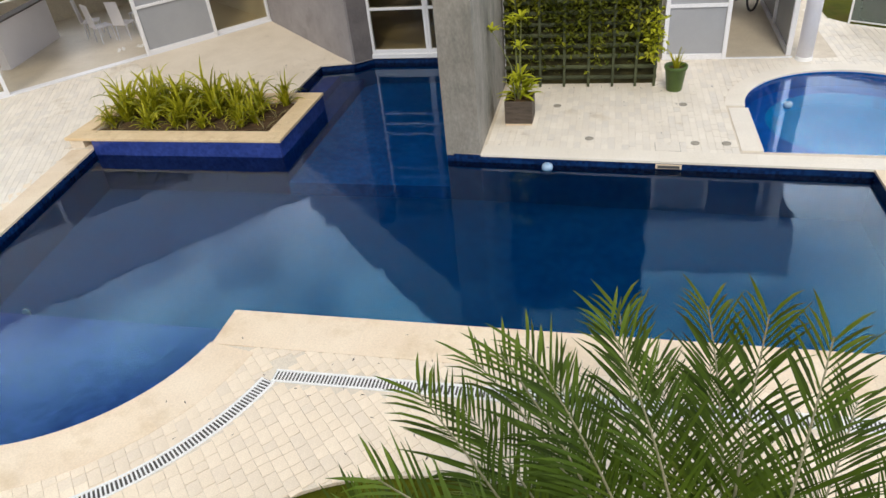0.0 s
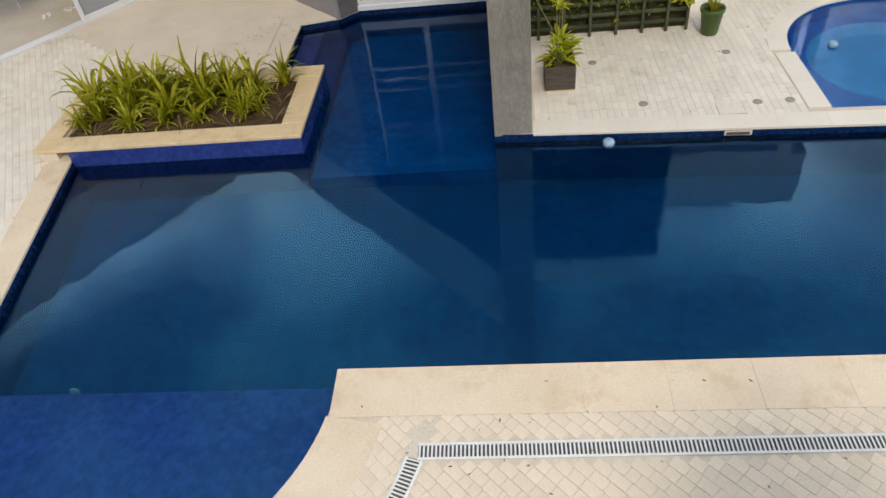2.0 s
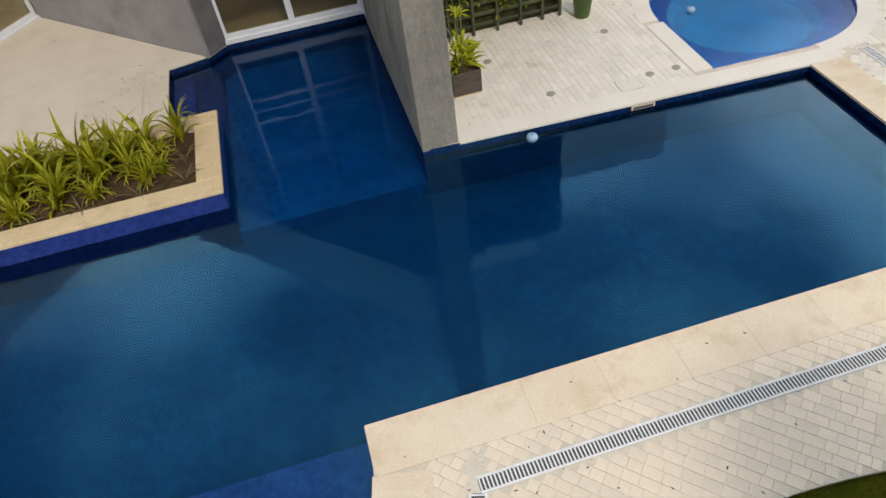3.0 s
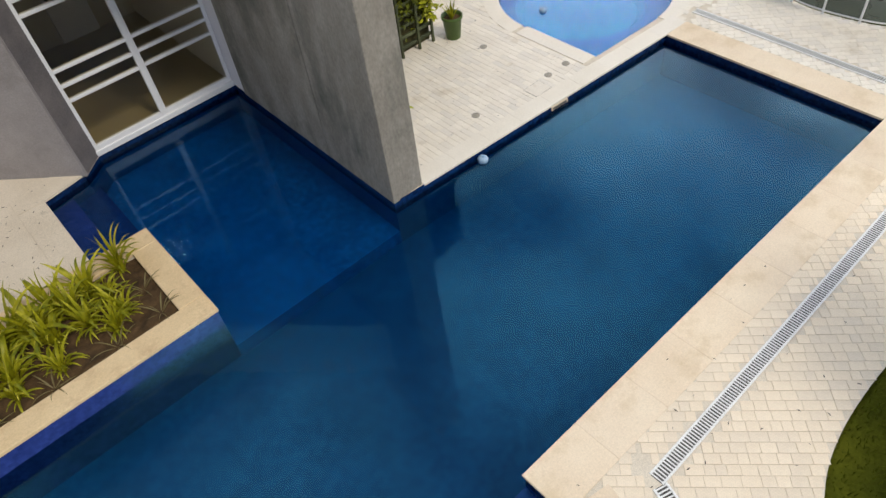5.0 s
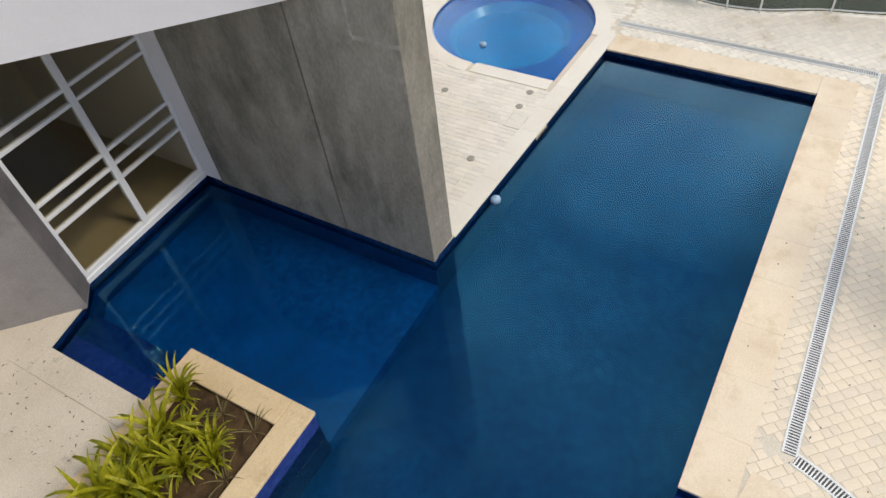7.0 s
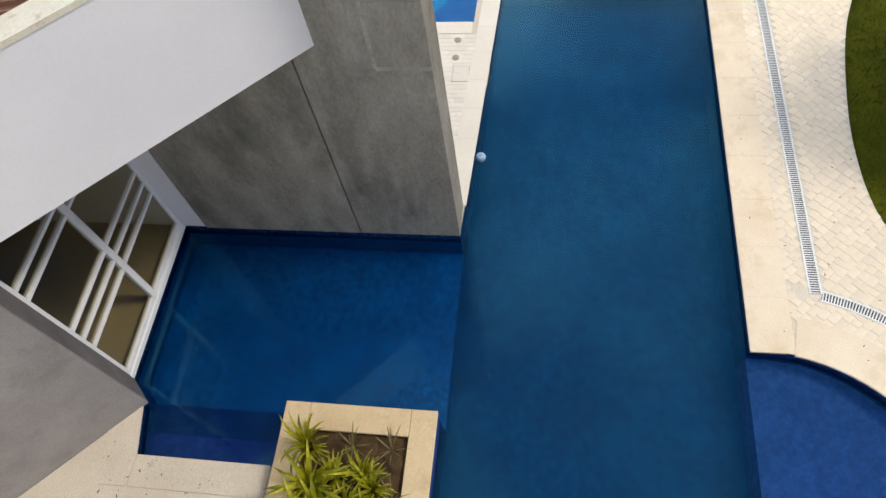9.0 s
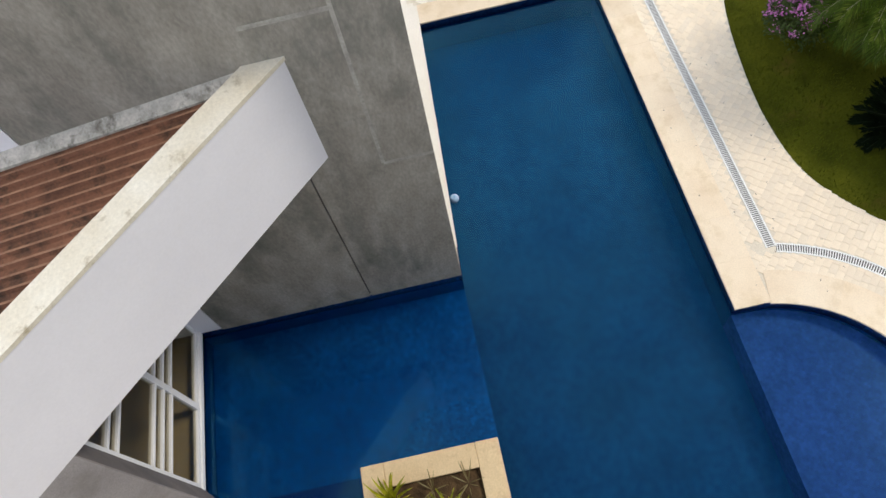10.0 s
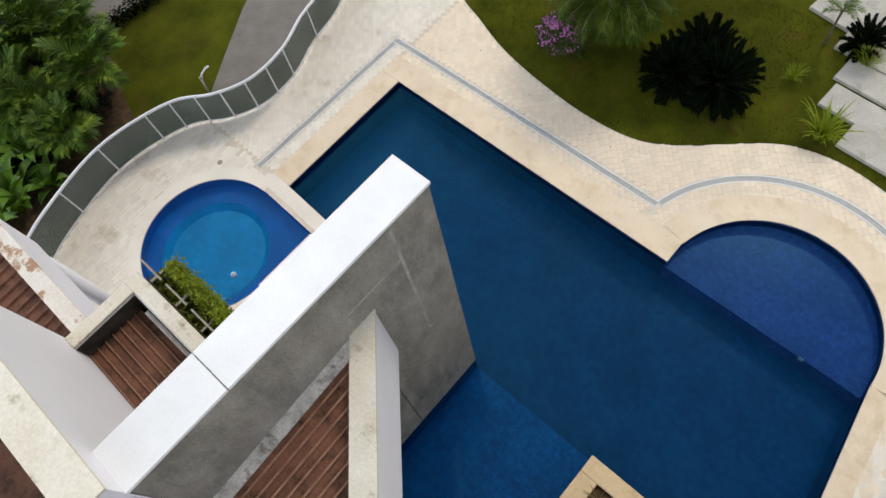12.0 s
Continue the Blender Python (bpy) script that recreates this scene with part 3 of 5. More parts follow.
# End face is given a darker colour that carries the overhang's shade.
Mesh().prism([slant(4.597, 0.06), slant(4.597, 0.56), slant(4.61, 0.56), slant(4.61, 0.06)], 0.0, 4.24).part("shaded_end_face", DARK_RENDER, lower, "weathered end of the wall, darkened in colour for the overhang's shade")
tagged(Mesh().prism([slant(0.39, 0.39), slant(10, 0.39), (-6.0, 11.5), (0.0, 11.5)], 4.30, 4.4).part("ceiling", WHITE), "plain white ceiling", "ceiling", kind="structure")
roof = thing("roof", "brown corrugated roof sheets behind the white wall", "roof", kind="structure")
sheet, edges_ = Mesh(), Mesh()
pitch = 0.155
for i in range(49):
    x1 = -0.16 - i * pitch
    prof = [(0.0, 0.0), (0.085, 0.0), (0.103, 0.045), (0.132, 0.045), (0.155, 0.0)]
    for (u0, h0), (u1, h1) in zip(prof, prof[1:]):
        xa, xb = x1 - u0, x1 - u1
        ya, yb = 1.37 - xa + 0.44, 1.37 - xb + 0.44
        q = [(xa, ya, 5.98 + h0 - 0.13 * (ya - 1.9) * 1.0), (xa, 11.0, 5.98 + h0 - 0.13 * 9.1), (xb, 11.0, 5.98 + h1 - 0.13 * 9.1), (xb, yb, 5.98 + h1 - 0.13 * (yb - 1.9))]
        (edges_ if h0 == h1 == 0.045 else sheet).add(q, [(0, 1, 2, 3)])
sheet.part("roof_sheet", ROOF, roof)
edges_.part("ridge_line", ROOF_EDGE, roof, "paler ridges of the sheets")
Mesh().add([(-0.002, 1.88, 6.10), (-0.002, 11, 4.93), (-0.17, 11, 4.86), (-0.17, 1.98, 6.0), (-0.002, 1.88, 5.7), (-0.002, 11, 4.6), (-0.17, 11, 4.6), (-0.17, 1.98, 5.7)],
           [(3, 2, 1, 0), (2, 3, 7, 6), (0, 3, 7, 4), (0, 1, 5, 4)]).part("flashing", CONCRETE_LIGHT, roof, "rough mortar flashing along the concrete wall")

# ---- main block behind the tall wall ----
block = thing("main_block", "white rendered main block of the house", "house", kind="structure")
for a, b in (((0.004, 4.62, 0.0), (3.68, 5.02, 8.0)), ((0.004, 5.02, 0.0), (0.28, 11, 8.0)), ((3.40, 5.02, 0.0), (3.68, 11, 8.0)), ((0.28, 10.7, 0.0), (3.40, 11, 8.0))):
    Mesh().box(a, b).part("wall_face", WHITE, block)
Mesh().box((0.28, 5.02, 7.1), (3.40, 10.7, 7.2)).part("roof_sheet", ROOF, block)
# Recess shade is put into this black lining, in the mould's colour.
Mesh().box((0.285, 5.025, 7.2), (3.395, 5.04, 7.99)).box((0.285, 5.04, 7.2), (0.30, 10.7, 7.99)).part("parapet_lining", MOULD_SHADE, block, "black render inside the parapet, for mould and recess shade")
Mesh().box((-0.02, 4.60, 8.0), (3.70, 5.05, 8.05)).box((-0.02, 5.05, 8.0), (0.3, 11, 8.05)).part("cap", WORN_CAP, block)

# ---- low volume with the planted screen ----
low_block = thing("screen_block", "white low block with a mouldy inner parapet and brown roof", "house", kind="structure")
Mesh().box((0.595, 3.23, -0.02), (3.60, 3.48, 5.38)).box((3.38, 3.48, -0.02), (3.60, 4.62, 5.38)).part("wall_body", WHITE, low_block)
Mesh().cbox((0.595, 3.21, 5.38), (3.63, 3.46, 5.44), 0.01).cbox((3.39, 3.46, 5.38), (3.63, 4.615, 5.44), 0.01).part("cap", WORN_CAP, low_block, "worn cream parapet cap")
Mesh().box((3.362, 3.49, 4.6), (3.378, 4.61, 5.375)).part("parapet_lining", MOULD_SHADE, low_block, "black render inside the parapet, for mould and recess shade")
Mesh().box((0.60, 3.482, 4.75), (3.36, 3.495, 5.375)).part("parapet_lining", MOULD_SHADE, low_block)
ribs, lips = Mesh(), Mesh()
for i in range(7):
    y1 = 3.60 + i * 0.146
    for (u0, h0), (u1, h1) in zip([(0.0, 0.0), (0.09, 0.0), (0.105, 0.045), (0.125, 0.045), (0.146, 0.0)], [(0.09, 0.0), (0.105, 0.045), (0.125, 0.045), (0.146, 0.0)]):
        (lips if h0 == h1 == 0.045 else ribs).add([(0.6, y1 + u0, 5.16 + h0), (3.36, y1 + u0, 5.02 + h0), (3.36, y1 + u1, 5.02 + h1), (0.6, y1 + u1, 5.16 + h1)], [(0, 1, 2, 3)])
ribs.part("roof_sheet", ROOF, low_block)
lips.part("ridge_line", ROOF_EDGE, low_block)
Mesh().cbox((0.60, 3.497, 4.9), (3.05, 3.57, 5.33), 0.008).part("gutter", CONCRETE_LIGHT, low_block)

# ---- right wing ----
wing_r = thing("right_wing", "white upper storey over the glazed terrace door", "house", kind="structure")
Mesh().prism([(3.7, 4.3), (7.1, 4.3), (7.1, 4.55), (3.7, 4.55)], 3.65, 5.05).box((6.85, 4.55, 3.65), (7.1, 10, 5.05)).part("wall_face", WHITE, wing_r)
Mesh().cbox((3.71, 4.27, 5.05), (7.13, 4.57, 5.11), 0.01).cbox((6.83, 4.57, 5.05), (7.13, 10, 5.11), 0.01).part("cap", FLAKING, wing_r, "flaking cream parapet cap")
ribs = Mesh()
for i in range(15):
    x1 = 3.7 + i * 0.205
    for (u0, h0), (u1, h1) in zip([(0.0, 0.0), (0.13, 0.0), (0.15, 0.045), (0.18, 0.045), (0.205, 0.0)], [(0.13, 0.0), (0.15, 0.045), (0.18, 0.045), (0.205, 0.0)]):
        ribs.add([(x1 + u0, 4.6, 4.90 + h0), (x1 + u1, 4.6, 4.90 + h1), (x1 + u1, 10, 4.5 + h1), (x1 + u0, 10, 4.5 + h0)], [(0, 1, 2, 3)])
ribs.part("roof_sheet", ROOF, wing_r)
tagged(Mesh().box((3.7, 4.32, 3.55), (6.8, 10, 3.65)).part("ceiling", WHITE), "plain white ceiling", "ceiling", kind="structure")
tagged(Mesh().box((3.7, 4.55, -0.01), (6.35, 9.8, 0.006)).part("floor", BEIGE), "glossy beige floor tiles", "floor", kind="structure")
tagged(Mesh().box((3.68, 9.8, -0.02), (6.8, 10, 3.55)).part("wall_back", INNER), "shaded inner wall", "wall", kind="structure")
column = thing("column", "round white column beside the terrace door", "column", kind="structure", at=(6.55, 4.42, 0))
Mesh().lathe([(0.15, -0.01), (0.15, 3.66)], 28).part("shaft", WHITE, column, smooth=True)
Mesh().lathe([(0.163, 0.0), (0.163, 0.07), (0.152, 0.08)], 28).part("foot", CAP, column)


def glazed(parent, a, b, z0, z1, bars, pane, w=0.06, depth=0.05):
    """A framed leaf from a to b on the plan, with crossbars at the heights given; panes between them."""
    a, b = Vector((*a, 0)), Vector((*b, 0))
    m = Matrix.Translation(a) @ Matrix.Rotation(math.atan2(b.y - a.y, b.x - a.x), 4, "Z")
    width = (b - a).length
    for x in (0, width - w):
        Mesh().cbox((x, -depth, z0), (x + w, depth, z1), 0.006, m).part("stile", ALU, parent)
    for i, z in enumerate([z0 + w * 0.7] + list(bars) + [z1 - w * 0.5]):
        h = w * 0.7 if i == 0 else w * 0.42
        Mesh().cbox((w, -depth * 0.9, z - h), (width - w, depth * 0.9, z + h), 0.005, m).part("rail", ALU, parent)
    zs = [z0 + 0.05] + list(bars) + [z1 - 0.03]
    for lo_, hi_ in zip(zs, zs[1:]):
        Mesh().box((w * 0.9, -0.006, lo_), (width - w * 0.9, 0.006, hi_), m).part("pane", pane, parent)


door_2 = thing("door_2", "white aluminium terrace door with frosted grey panes", "door", kind="structure")
glazed(door_2, (3.78, 4.55), (5.06, 4.55), 0.0, 3.54, [1.12, 1.36, 2.5], FROST, 0.085)
Mesh().box((5.06, 4.52, -0.01), (6.36, 4.58, 0.02)).part("threshold", ALU, door_2)
window_3 = thing("window_3", "frosted glazing along the open passage", "window", kind="structure")
glazed(window_3, (6.3, 4.65), (6.35, 6.6), 0.0, 3.5, [1.12], FROST, 0.08)
glazed(window_3, (6.35, 6.6), (6.4, 8.6), 0.0, 3.5, [1.12], FROST, 0.08)

# ---- alcove window and its room ----
window_1 = thing("window_1", "tall white aluminium window with double and triple crossbars", "window", kind="structure")
for a, b in (((-2.87, 5.06), (-1.46, 5.06)), ((-1.47, 5.08), (-0.005, 5.08))):
    glazed(window_1, a, b, 0.09, 4.26, [1.14, 1.42, 1.70, 2.69, 2.94, 3.85], PANE, 0.07)
Mesh().cbox((-2.89, 4.99, -0.02), (0.0, 5.16, 0.095), 0.01).part("sill", ALU, window_1)
tagged(Mesh().prism([(-3.48, 5.16), (0.0, 5.16), (0.0, 9.6), (-7.92, 9.6)], -0.02, 0.01).part("floor", BROWN_FLOOR), "beige floor tiles of the inner room", "floor", kind="structure")
tagged(Mesh().box((-8.0, 9.6, -0.02), (0.0, 9.8, 4.27)).part("wall_inner", INNER), "shaded inner wall", "wall", kind="structure")
tagged(Mesh().prism([slant(4.75, 0.224), slant(4.75, 0.25), slant(9.9, 0.25), slant(9.9, 0.224)], 0.0, 4.26).part("wall_lining", INNER), "pale plastered inside of the slanting wall", "wall", kind="structure")
door_3 = thing("door_3", "plain white inner door", "door", kind="structure")
Mesh().cbox((-1.75, 9.52, 0.0), (-0.9, 9.58, 2.1), 0.01).part("leaf", WHITE, door_3)
Mesh().box((-1.68, 9.48, 1.0), (-1.62, 9.52, 1.06)).part("handle", DARK, door_3)

# ---- glazed left wing ----
wing_l = thing("left_wing", "white upper band over the sliding glass front", "house", kind="structure")
Mesh().prism([wing(-0.2, 0), wing(11.5, 0), wing(11.5, 0.3), wing(-0.2, 0.3)], 3.4, 5.48).part("wall_face", WHITE, wing_l)
Mesh().prism([wing(-0.2, -0.02), wing(11.5, -0.02), wing(11.5, 0.36), wing(-0.2, 0.36)], 5.48, 5.54).part("cap", WORN_CAP, wing_l)
Mesh().prism([wing(-0.2, 0.3), wing(11.5, 0.3), wing(11.5, 7), wing(-0.2, 7)], 4.9, 5.0).part("roof_sheet", ROOF, wing_l)
tagged(Mesh().prism([wing(-0.2, 0.3), wing(11.5, 0.3), wing(11.5, 7), wing(-0.2, 7)], 3.3, 3.4).part("ceiling", WHITE), "plain white ceiling", "ceiling", kind="structure")
tagged(Mesh().prism([wing(-0.2, 0.06), wing(11.5, 0.06), wing(11.5, 7), wing(-0.2, 7)], -0.011, 0.006).part("floor", BEIGE), "glossy beige floor tiles", "floor", kind="structure")
# Unseen opening added in the back wall, to brighten the room.
tagged(Mesh().prism([wing(-0.2, 6.8), wing(2.0, 6.8), wing(2.0, 7), wing(-0.2, 7)], 0, 3.4).prism([wing(2.0, 6.8), wing(11.5, 6.8), wing(11.5, 7), wing(2.0, 7)], 0, 0.9).prism([wing(2.0, 6.8), wing(11.5, 6.8), wing(11.5, 7), wing(2.0, 7)], 3.1, 3.4).prism([wing(11.3, 0.3), wing(11.5, 0.3), wing(11.5, 7), wing(11.3, 7)], 0, 3.4).prism([wing(-0.2, 0.3), wing(0, 0.3), wing(0, 7), wing(-0.2, 7)], 0, 3.4).part("wall_inner", INNER), "inner walls of the living room, back opened to brighten it", "wall", kind="structure")
door_1 = thing("door_1", "white sliding glass doors standing partly open", "door", kind="structure")
glazed(door_1, wing(0.0, 0.10), wing(1.85, 0.10), 0.02, 3.4, [1.24], PANE, 0.08)
glazed(door_1, wing(1.72, 0.02), wing(3.76, 0.02), 0.02, 3.4, [1.24], FROST, 0.085)
glazed(door_1, wing(2.0, 0.16), wing(3.5, 0.16), 0.02, 3.4, [1.24], PANE, 0.08)
glazed(door_1, wing(7.2, 0.02), wing(9.2, 0.02), 0.02, 3.4, [1.24], PANE, 0.085)
glazed(door_1, wing(9.15, 0.10), wing(11.2, 0.10), 0.02, 3.4, [1.24], PANE, 0.085)
Mesh().prism([wing(0, -0.05), wing(11.3, -0.05), wing(11.3, 0.2), wing(0, 0.2)], -0.011, 0.022).part("track", ALU, door_1, "white floor track")
counter = thing("low_wall", "low white wall with a dark stone top in the room", "low wall")
Mesh().prism([(-13.0, 4.6), (-13.6, 7.4), (-13.85, 7.35), (-13.25, 4.55)], 0.006, 1.16).part("wall_body", WHITE, counter)
Mesh().prism([(-12.95, 4.6), (-13.57, 7.45), (-13.9, 7.38), (-13.28, 4.53)], 1.16, 1.20).part("top", DARK_RENDER, counter, "dark stone top")


def chair(at, turn):
    c = thing("dining_chair", "white dining chair with a tall straight back", "chair", "white dining chairs")
    for x in (-0.19, 0.19):
        for y in (-0.19, 0.19):
            Mesh().tube([(x * 1.1, y * 1.1, 0.0), (x, y, 0.44)], [0.014, 0.02], 6).part("leg", ALU, c)
    Mesh().cbox((-0.22, -0.22, 0.43), (0.22, 0.22, 0.475), 0.012).part("seat", WHITE, c)
    Mesh().cbox((-0.21, 0.19, 0.46), (0.21, 0.225, 1.14), 0.012, Matrix.Rotation(radians(-6), 4, "X")).part("backrest", WHITE, c)
    c.matrix_world = pose(*at, 0, 0, turn)
    return c


seat0 = chair((-11.6, 6.9, 0.006), 150)
copy_thing(seat0, pose(-11.0, 7.15, 0.006, 0, 0, 175))
copy_thing(seat0, pose(-12.35, 7.45, 0.006, 0, 0, 120))
copy_thing(seat0, pose(-11.3, 8.3, 0.006, 0, 0, 10))

# ---- planted bed in the pool ----
bedbox = thing("planter_bed", "raised planting bed with a cream stone rim and blue tiled sides", "planter")
for a, b in (((-7.76, 0.015, 0.15), (-3.12, 0.40, 0.21)), ((-7.76, 1.93, 0.15), (-3.12, 2.31, 0.21)), ((-7.76, 0.404, 0.15), (-7.40, 1.926, 0.21)), ((-3.52, 0.404, 0.15), (-3.12, 1.926, 0.21))):
    Mesh().cbox(a, b, 0.008).part("rim_stone", RIM_STONE, bedbox)
Mesh().box((-7.69, 0.05, -0.05), (-7.38, 2.28, 0.148)).box((-7.38, 1.95, -0.05), (-3.19, 2.28, 0.148)).part("side_wall", PLAIN_STONE, bedbox)
clods = Mesh()
rs = random.Random(3)
nx, ny = 38, 17
for i in range(nx + 1):
    for j in range(ny + 1):
        x, y = -7.42 + 3.93 * i / nx, 0.37 + 1.58 * j / ny
        clods.v.append((x, y, 0.12 + 0.05 * noise.noise((x * 3, y * 3, 0)) + rs.uniform(-0.012, 0.012)))
clods.f = [(i * (ny + 1) + j, (i + 1) * (ny + 1) + j, (i + 1) * (ny + 1) + j + 1, i * (ny + 1) + j + 1) for i in range(nx) for j in range(ny)]
clods.part("soil", SOIL, bedbox, "dark brown garden soil")


def strap_leaf(length, lean, width, bend):
    """One arching strap leaf, root at the origin, leaning towards +x."""
    path, a, x, z = [], lean, 0.0, 0.0
    k = 7
    for i in range(k + 1):
        path.append((x, 0, z))
        x += length / k * math.sin(a)
        z += length / k * math.cos(a)
        a += bend / k * (0.4 + 1.4 * i / k)
    w = [width * s for s in (0.5, 0.85, 1.0, 1.0, 0.9, 0.7, 0.42, 0.04)]
    return Mesh().strip(path, w, Vector((0, 1, 0)), 0.45)


LEAVES = [strap_leaf(l, le, w, b).data("leaf", STRAP, True) for l, le, w, b in ((0.66, 0.06, 0.023, 0.5), (0.72, 0.16, 0.027, 1.5), (0.60, 0.34, 0.027, 2.3), (0.50, 0.60, 0.025, 2.5), (0.68, 0.12, 0.028, 2.9), (0.40, 0.85, 0.022, 1.8))]


def rosette(name, label, category, group, count, meshes, seed, spread=0.05):
    rnd = random.Random(seed)
    p = thing(name, label, category, group)
    for i in range(count):
        ob = new("leaf", meshes[(i + rnd.randrange(len(meshes))) % len(meshes)])
        ob.parent = p
        a = i * 2.399 + rnd.uniform(-0.3, 0.3)
        s = rnd.uniform(0.6, 1.2)
        ob.matrix_basis = pose(math.cos(a) * spread * rnd.random(), math.sin(a) * spread * rnd.random(), 0, rnd.uniform(-8, 8), rnd.uniform(-10, 6), math.degrees(a)) @ Matrix.Diagonal((s, s, s, 1))
    return p


lilies = [rosette("lily_plant", "yellow-green strap-leaved lily clump in the bed", "plant", "lilies in the bed", 36, LEAVES, k, 0.07) for k in range(4)]
rs = random.Random(11)
spots, lily_poses = [], []
for row, (y, n_) in enumerate(((0.72, 5), (1.10, 6), (1.46, 7), (1.74, 7))):
    for i in range(n_):
        spots.append((-7.12 + i * 3.5 / n_ + (0.24 if row % 2 else 0.0) + rs.uniform(-0.14, 0.14), y + rs.uniform(-0.12, 0.12)))
spots = [s for s in spots if s[0] < -3.70]
for i, (x, y) in enumerate(spots):
    s = rs.uniform(0.95, 1.5) * (1.0 if y > 0.9 else 0.74) * (0.7 if x > -4.2 else 0.9 if x > -4.6 else 1.0)
    m = pose(x, y, 0.115, rs.uniform(-9, 9), rs.uniform(-9, 9), rs.uniform(0, 360)) @ Matrix.Diagonal((s, s, s * rs.uniform(0.85, 1.1), 1))
    lily_poses.append(m)
for i, m in enumerate(lily_poses[4:]):
    copy_thing(lilies[i % 4], m)
for plant, m in zip(lilies, lily_poses):
    plant.matrix_basis = m
dry = [strap_leaf(l, le, 0.009, b).data("leaf", leafy("dry_leaf", (0.16, 0.12, 0.05), (0.24, 0.20, 0.09)), True) for l, le, b in ((0.34, 0.9, 1.2), (0.26, 1.2, 0.5), (0.4, 0.7, 1.6))]
for x, y in ((-3.72, 0.62), (-4.4, 0.52), (-5.3, 0.50), (-6.1, 0.52), (-3.7, 1.2), (-6.9, 0.5)):
    rosette("dry_tuft", "small thin tuft of drying leaves on the soil", "plant", "dry tufts", 9, dry, int(x * -100)).matrix_basis = pose(x, y, 0.135)

# ---- drain channels ----
drain = thing("drain_channel", "white plastic slotted drain channel let into the paving", "drain")
SLAT = Mesh().cbox((-0.0095, -0.068, -0.004), (0.0095, 0.068, 0.004), 0.002).data("slat", GRATE)
ARC_R = 3.40
runs = [[(7.66, -0.27), (7.60, -5.39)], [(7.68, -5.48), (-0.84, -5.54)], arc(-4.15, -4.7, ARC_R, -15.6, -150, 60)]
slots, extra_slats = 0, Mesh()
for line in runs:
    for off, half, z0, z1, mt, nm in ((0.0, 0.075, -0.007, -0.0045, GULLY, "channel"), (-0.081, 0.013, -0.011, 0.007, GRATE, "side_rail"), (0.081, 0.013, -0.011, 0.007, GRATE, "side_rail")):
        rail, left, right = Mesh(), [], []
        for i, (x, y) in enumerate(line):
            a, b = line[max(0, i - 1)], line[min(len(line) - 1, i + 1)]
            d = Vector((b[0] - a[0], b[1] - a[1])).normalized()
            nrm = Vector((-d.y, d.x))
            left.append((x + nrm.x * (off - half), y + nrm.y * (off - half)))
            right.append((x + nrm.x * (off + half), y + nrm.y * (off + half)))
        k = len(line)
        rail.v = [(*p, z1) for p in left] + [(*p, z1) for p in right] + [(*p, z0) for p in left] + [(*p, z0) for p in right]
        for i in range(k - 1):
            rail.f += [(i, i + 1, k + i + 1, k + i), (i, 2 * k + i, 2 * k + i + 1, i + 1), (k + i, k + i + 1, 3 * k + i + 1, 3 * k + i)]
        rail.f += [(0, k, 3 * k, 2 * k), (k - 1, 3 * k - 1, 4 * k - 1, 2 * k - 1)]
        rail.part(nm, mt, drain)
    travelled, pitch_ = 0.02, 0.042
    for i in range(len(line) - 1):
        a, b = Vector(line[i]), Vector(line[i + 1])
        seg = (b - a).length
        ang = math.atan2(b.y - a.y, b.x - a.x)
        while travelled < seg:
            p = a + (b - a) * travelled / seg
            travelled += pitch_
            m = Matrix.Translation((p.x, p.y, 0.0)) @ Matrix.Rotation(ang, 4, "Z")
            if slots < 300 and -5.0 < p.x < 6.0 and p.y < -5.3:
                ob = new("slat", SLAT)
                ob.parent = drain
                ob.matrix_basis = m
                slots += 1
            else:
                extra_slats.cbox((-0.0095, -0.068, -0.004), (0.0095, 0.068, 0.004), 0.002, m)
        travelled -= seg
tagged(extra_slats.part("slats", GRATE, drain), kind="stuff")

# ---- glass balustrade ----
fence = thing("glass_fence", "curved balustrade of green-tinted glass with white posts and rail", "fence")
arcs, total = [0.0], 0.0
for a, b in zip(FENCE_LINE, FENCE_LINE[1:]):
    total += math.dist(a, b)
    arcs.append(total)


def on_fence(s):
    for i in range(len(arcs) - 1):
        if arcs[i + 1] >= s:
            t = (s - arcs[i]) / (arcs[i + 1] - arcs[i])
            return (FENCE_LINE[i][0] + t * (FENCE_LINE[i + 1][0] - FENCE_LINE[i][0]), FENCE_LINE[i][1] + t * (FENCE_LINE[i + 1][1] - FENCE_LINE[i][1]))
    return FENCE_LINE[-1]


stops, s = [0.1], 0.1
while s < total - 0.8:
    x, y = on_fence(s)
    s += 0.68 if -3.3 < y < 0.3 else 1.42
    stops.append(min(s, total))
inset = lambda p: (p[0] - 0.07, p[1])
for s in stops:
    x, y = inset(on_fence(s))
    Mesh().cbox((x - 0.02, y - 0.02, -0.012), (x + 0.02, y + 0.02, 1.09), 0.005).part("post", ALU, fence)
for a, b in zip(stops, stops[1:]):
    pts_ = [inset(on_fence(a + (b - a) * k / 6)) for k in range(7)]
    pane = Mesh()
    for p, q in zip(pts_, pts_[1:]):
        pane.box((0, -0.004, 0.09), (math.dist(p, q), 0.004, 1.05), Matrix.Translation((*p, 0)) @ Matrix.Rotation(math.atan2(q[1] - p[1], q[0] - p[0]), 4, "Z"))
    pane.part("glass_pane", FENCE_GLASS, fence)
whole = [inset(on_fence(total * k / 160)) for k in range(161)]
Mesh().tube([(x, y, 1.10) for x, y in whole], 0.040, 8).part("handrail", ALU, fence, smooth=True)
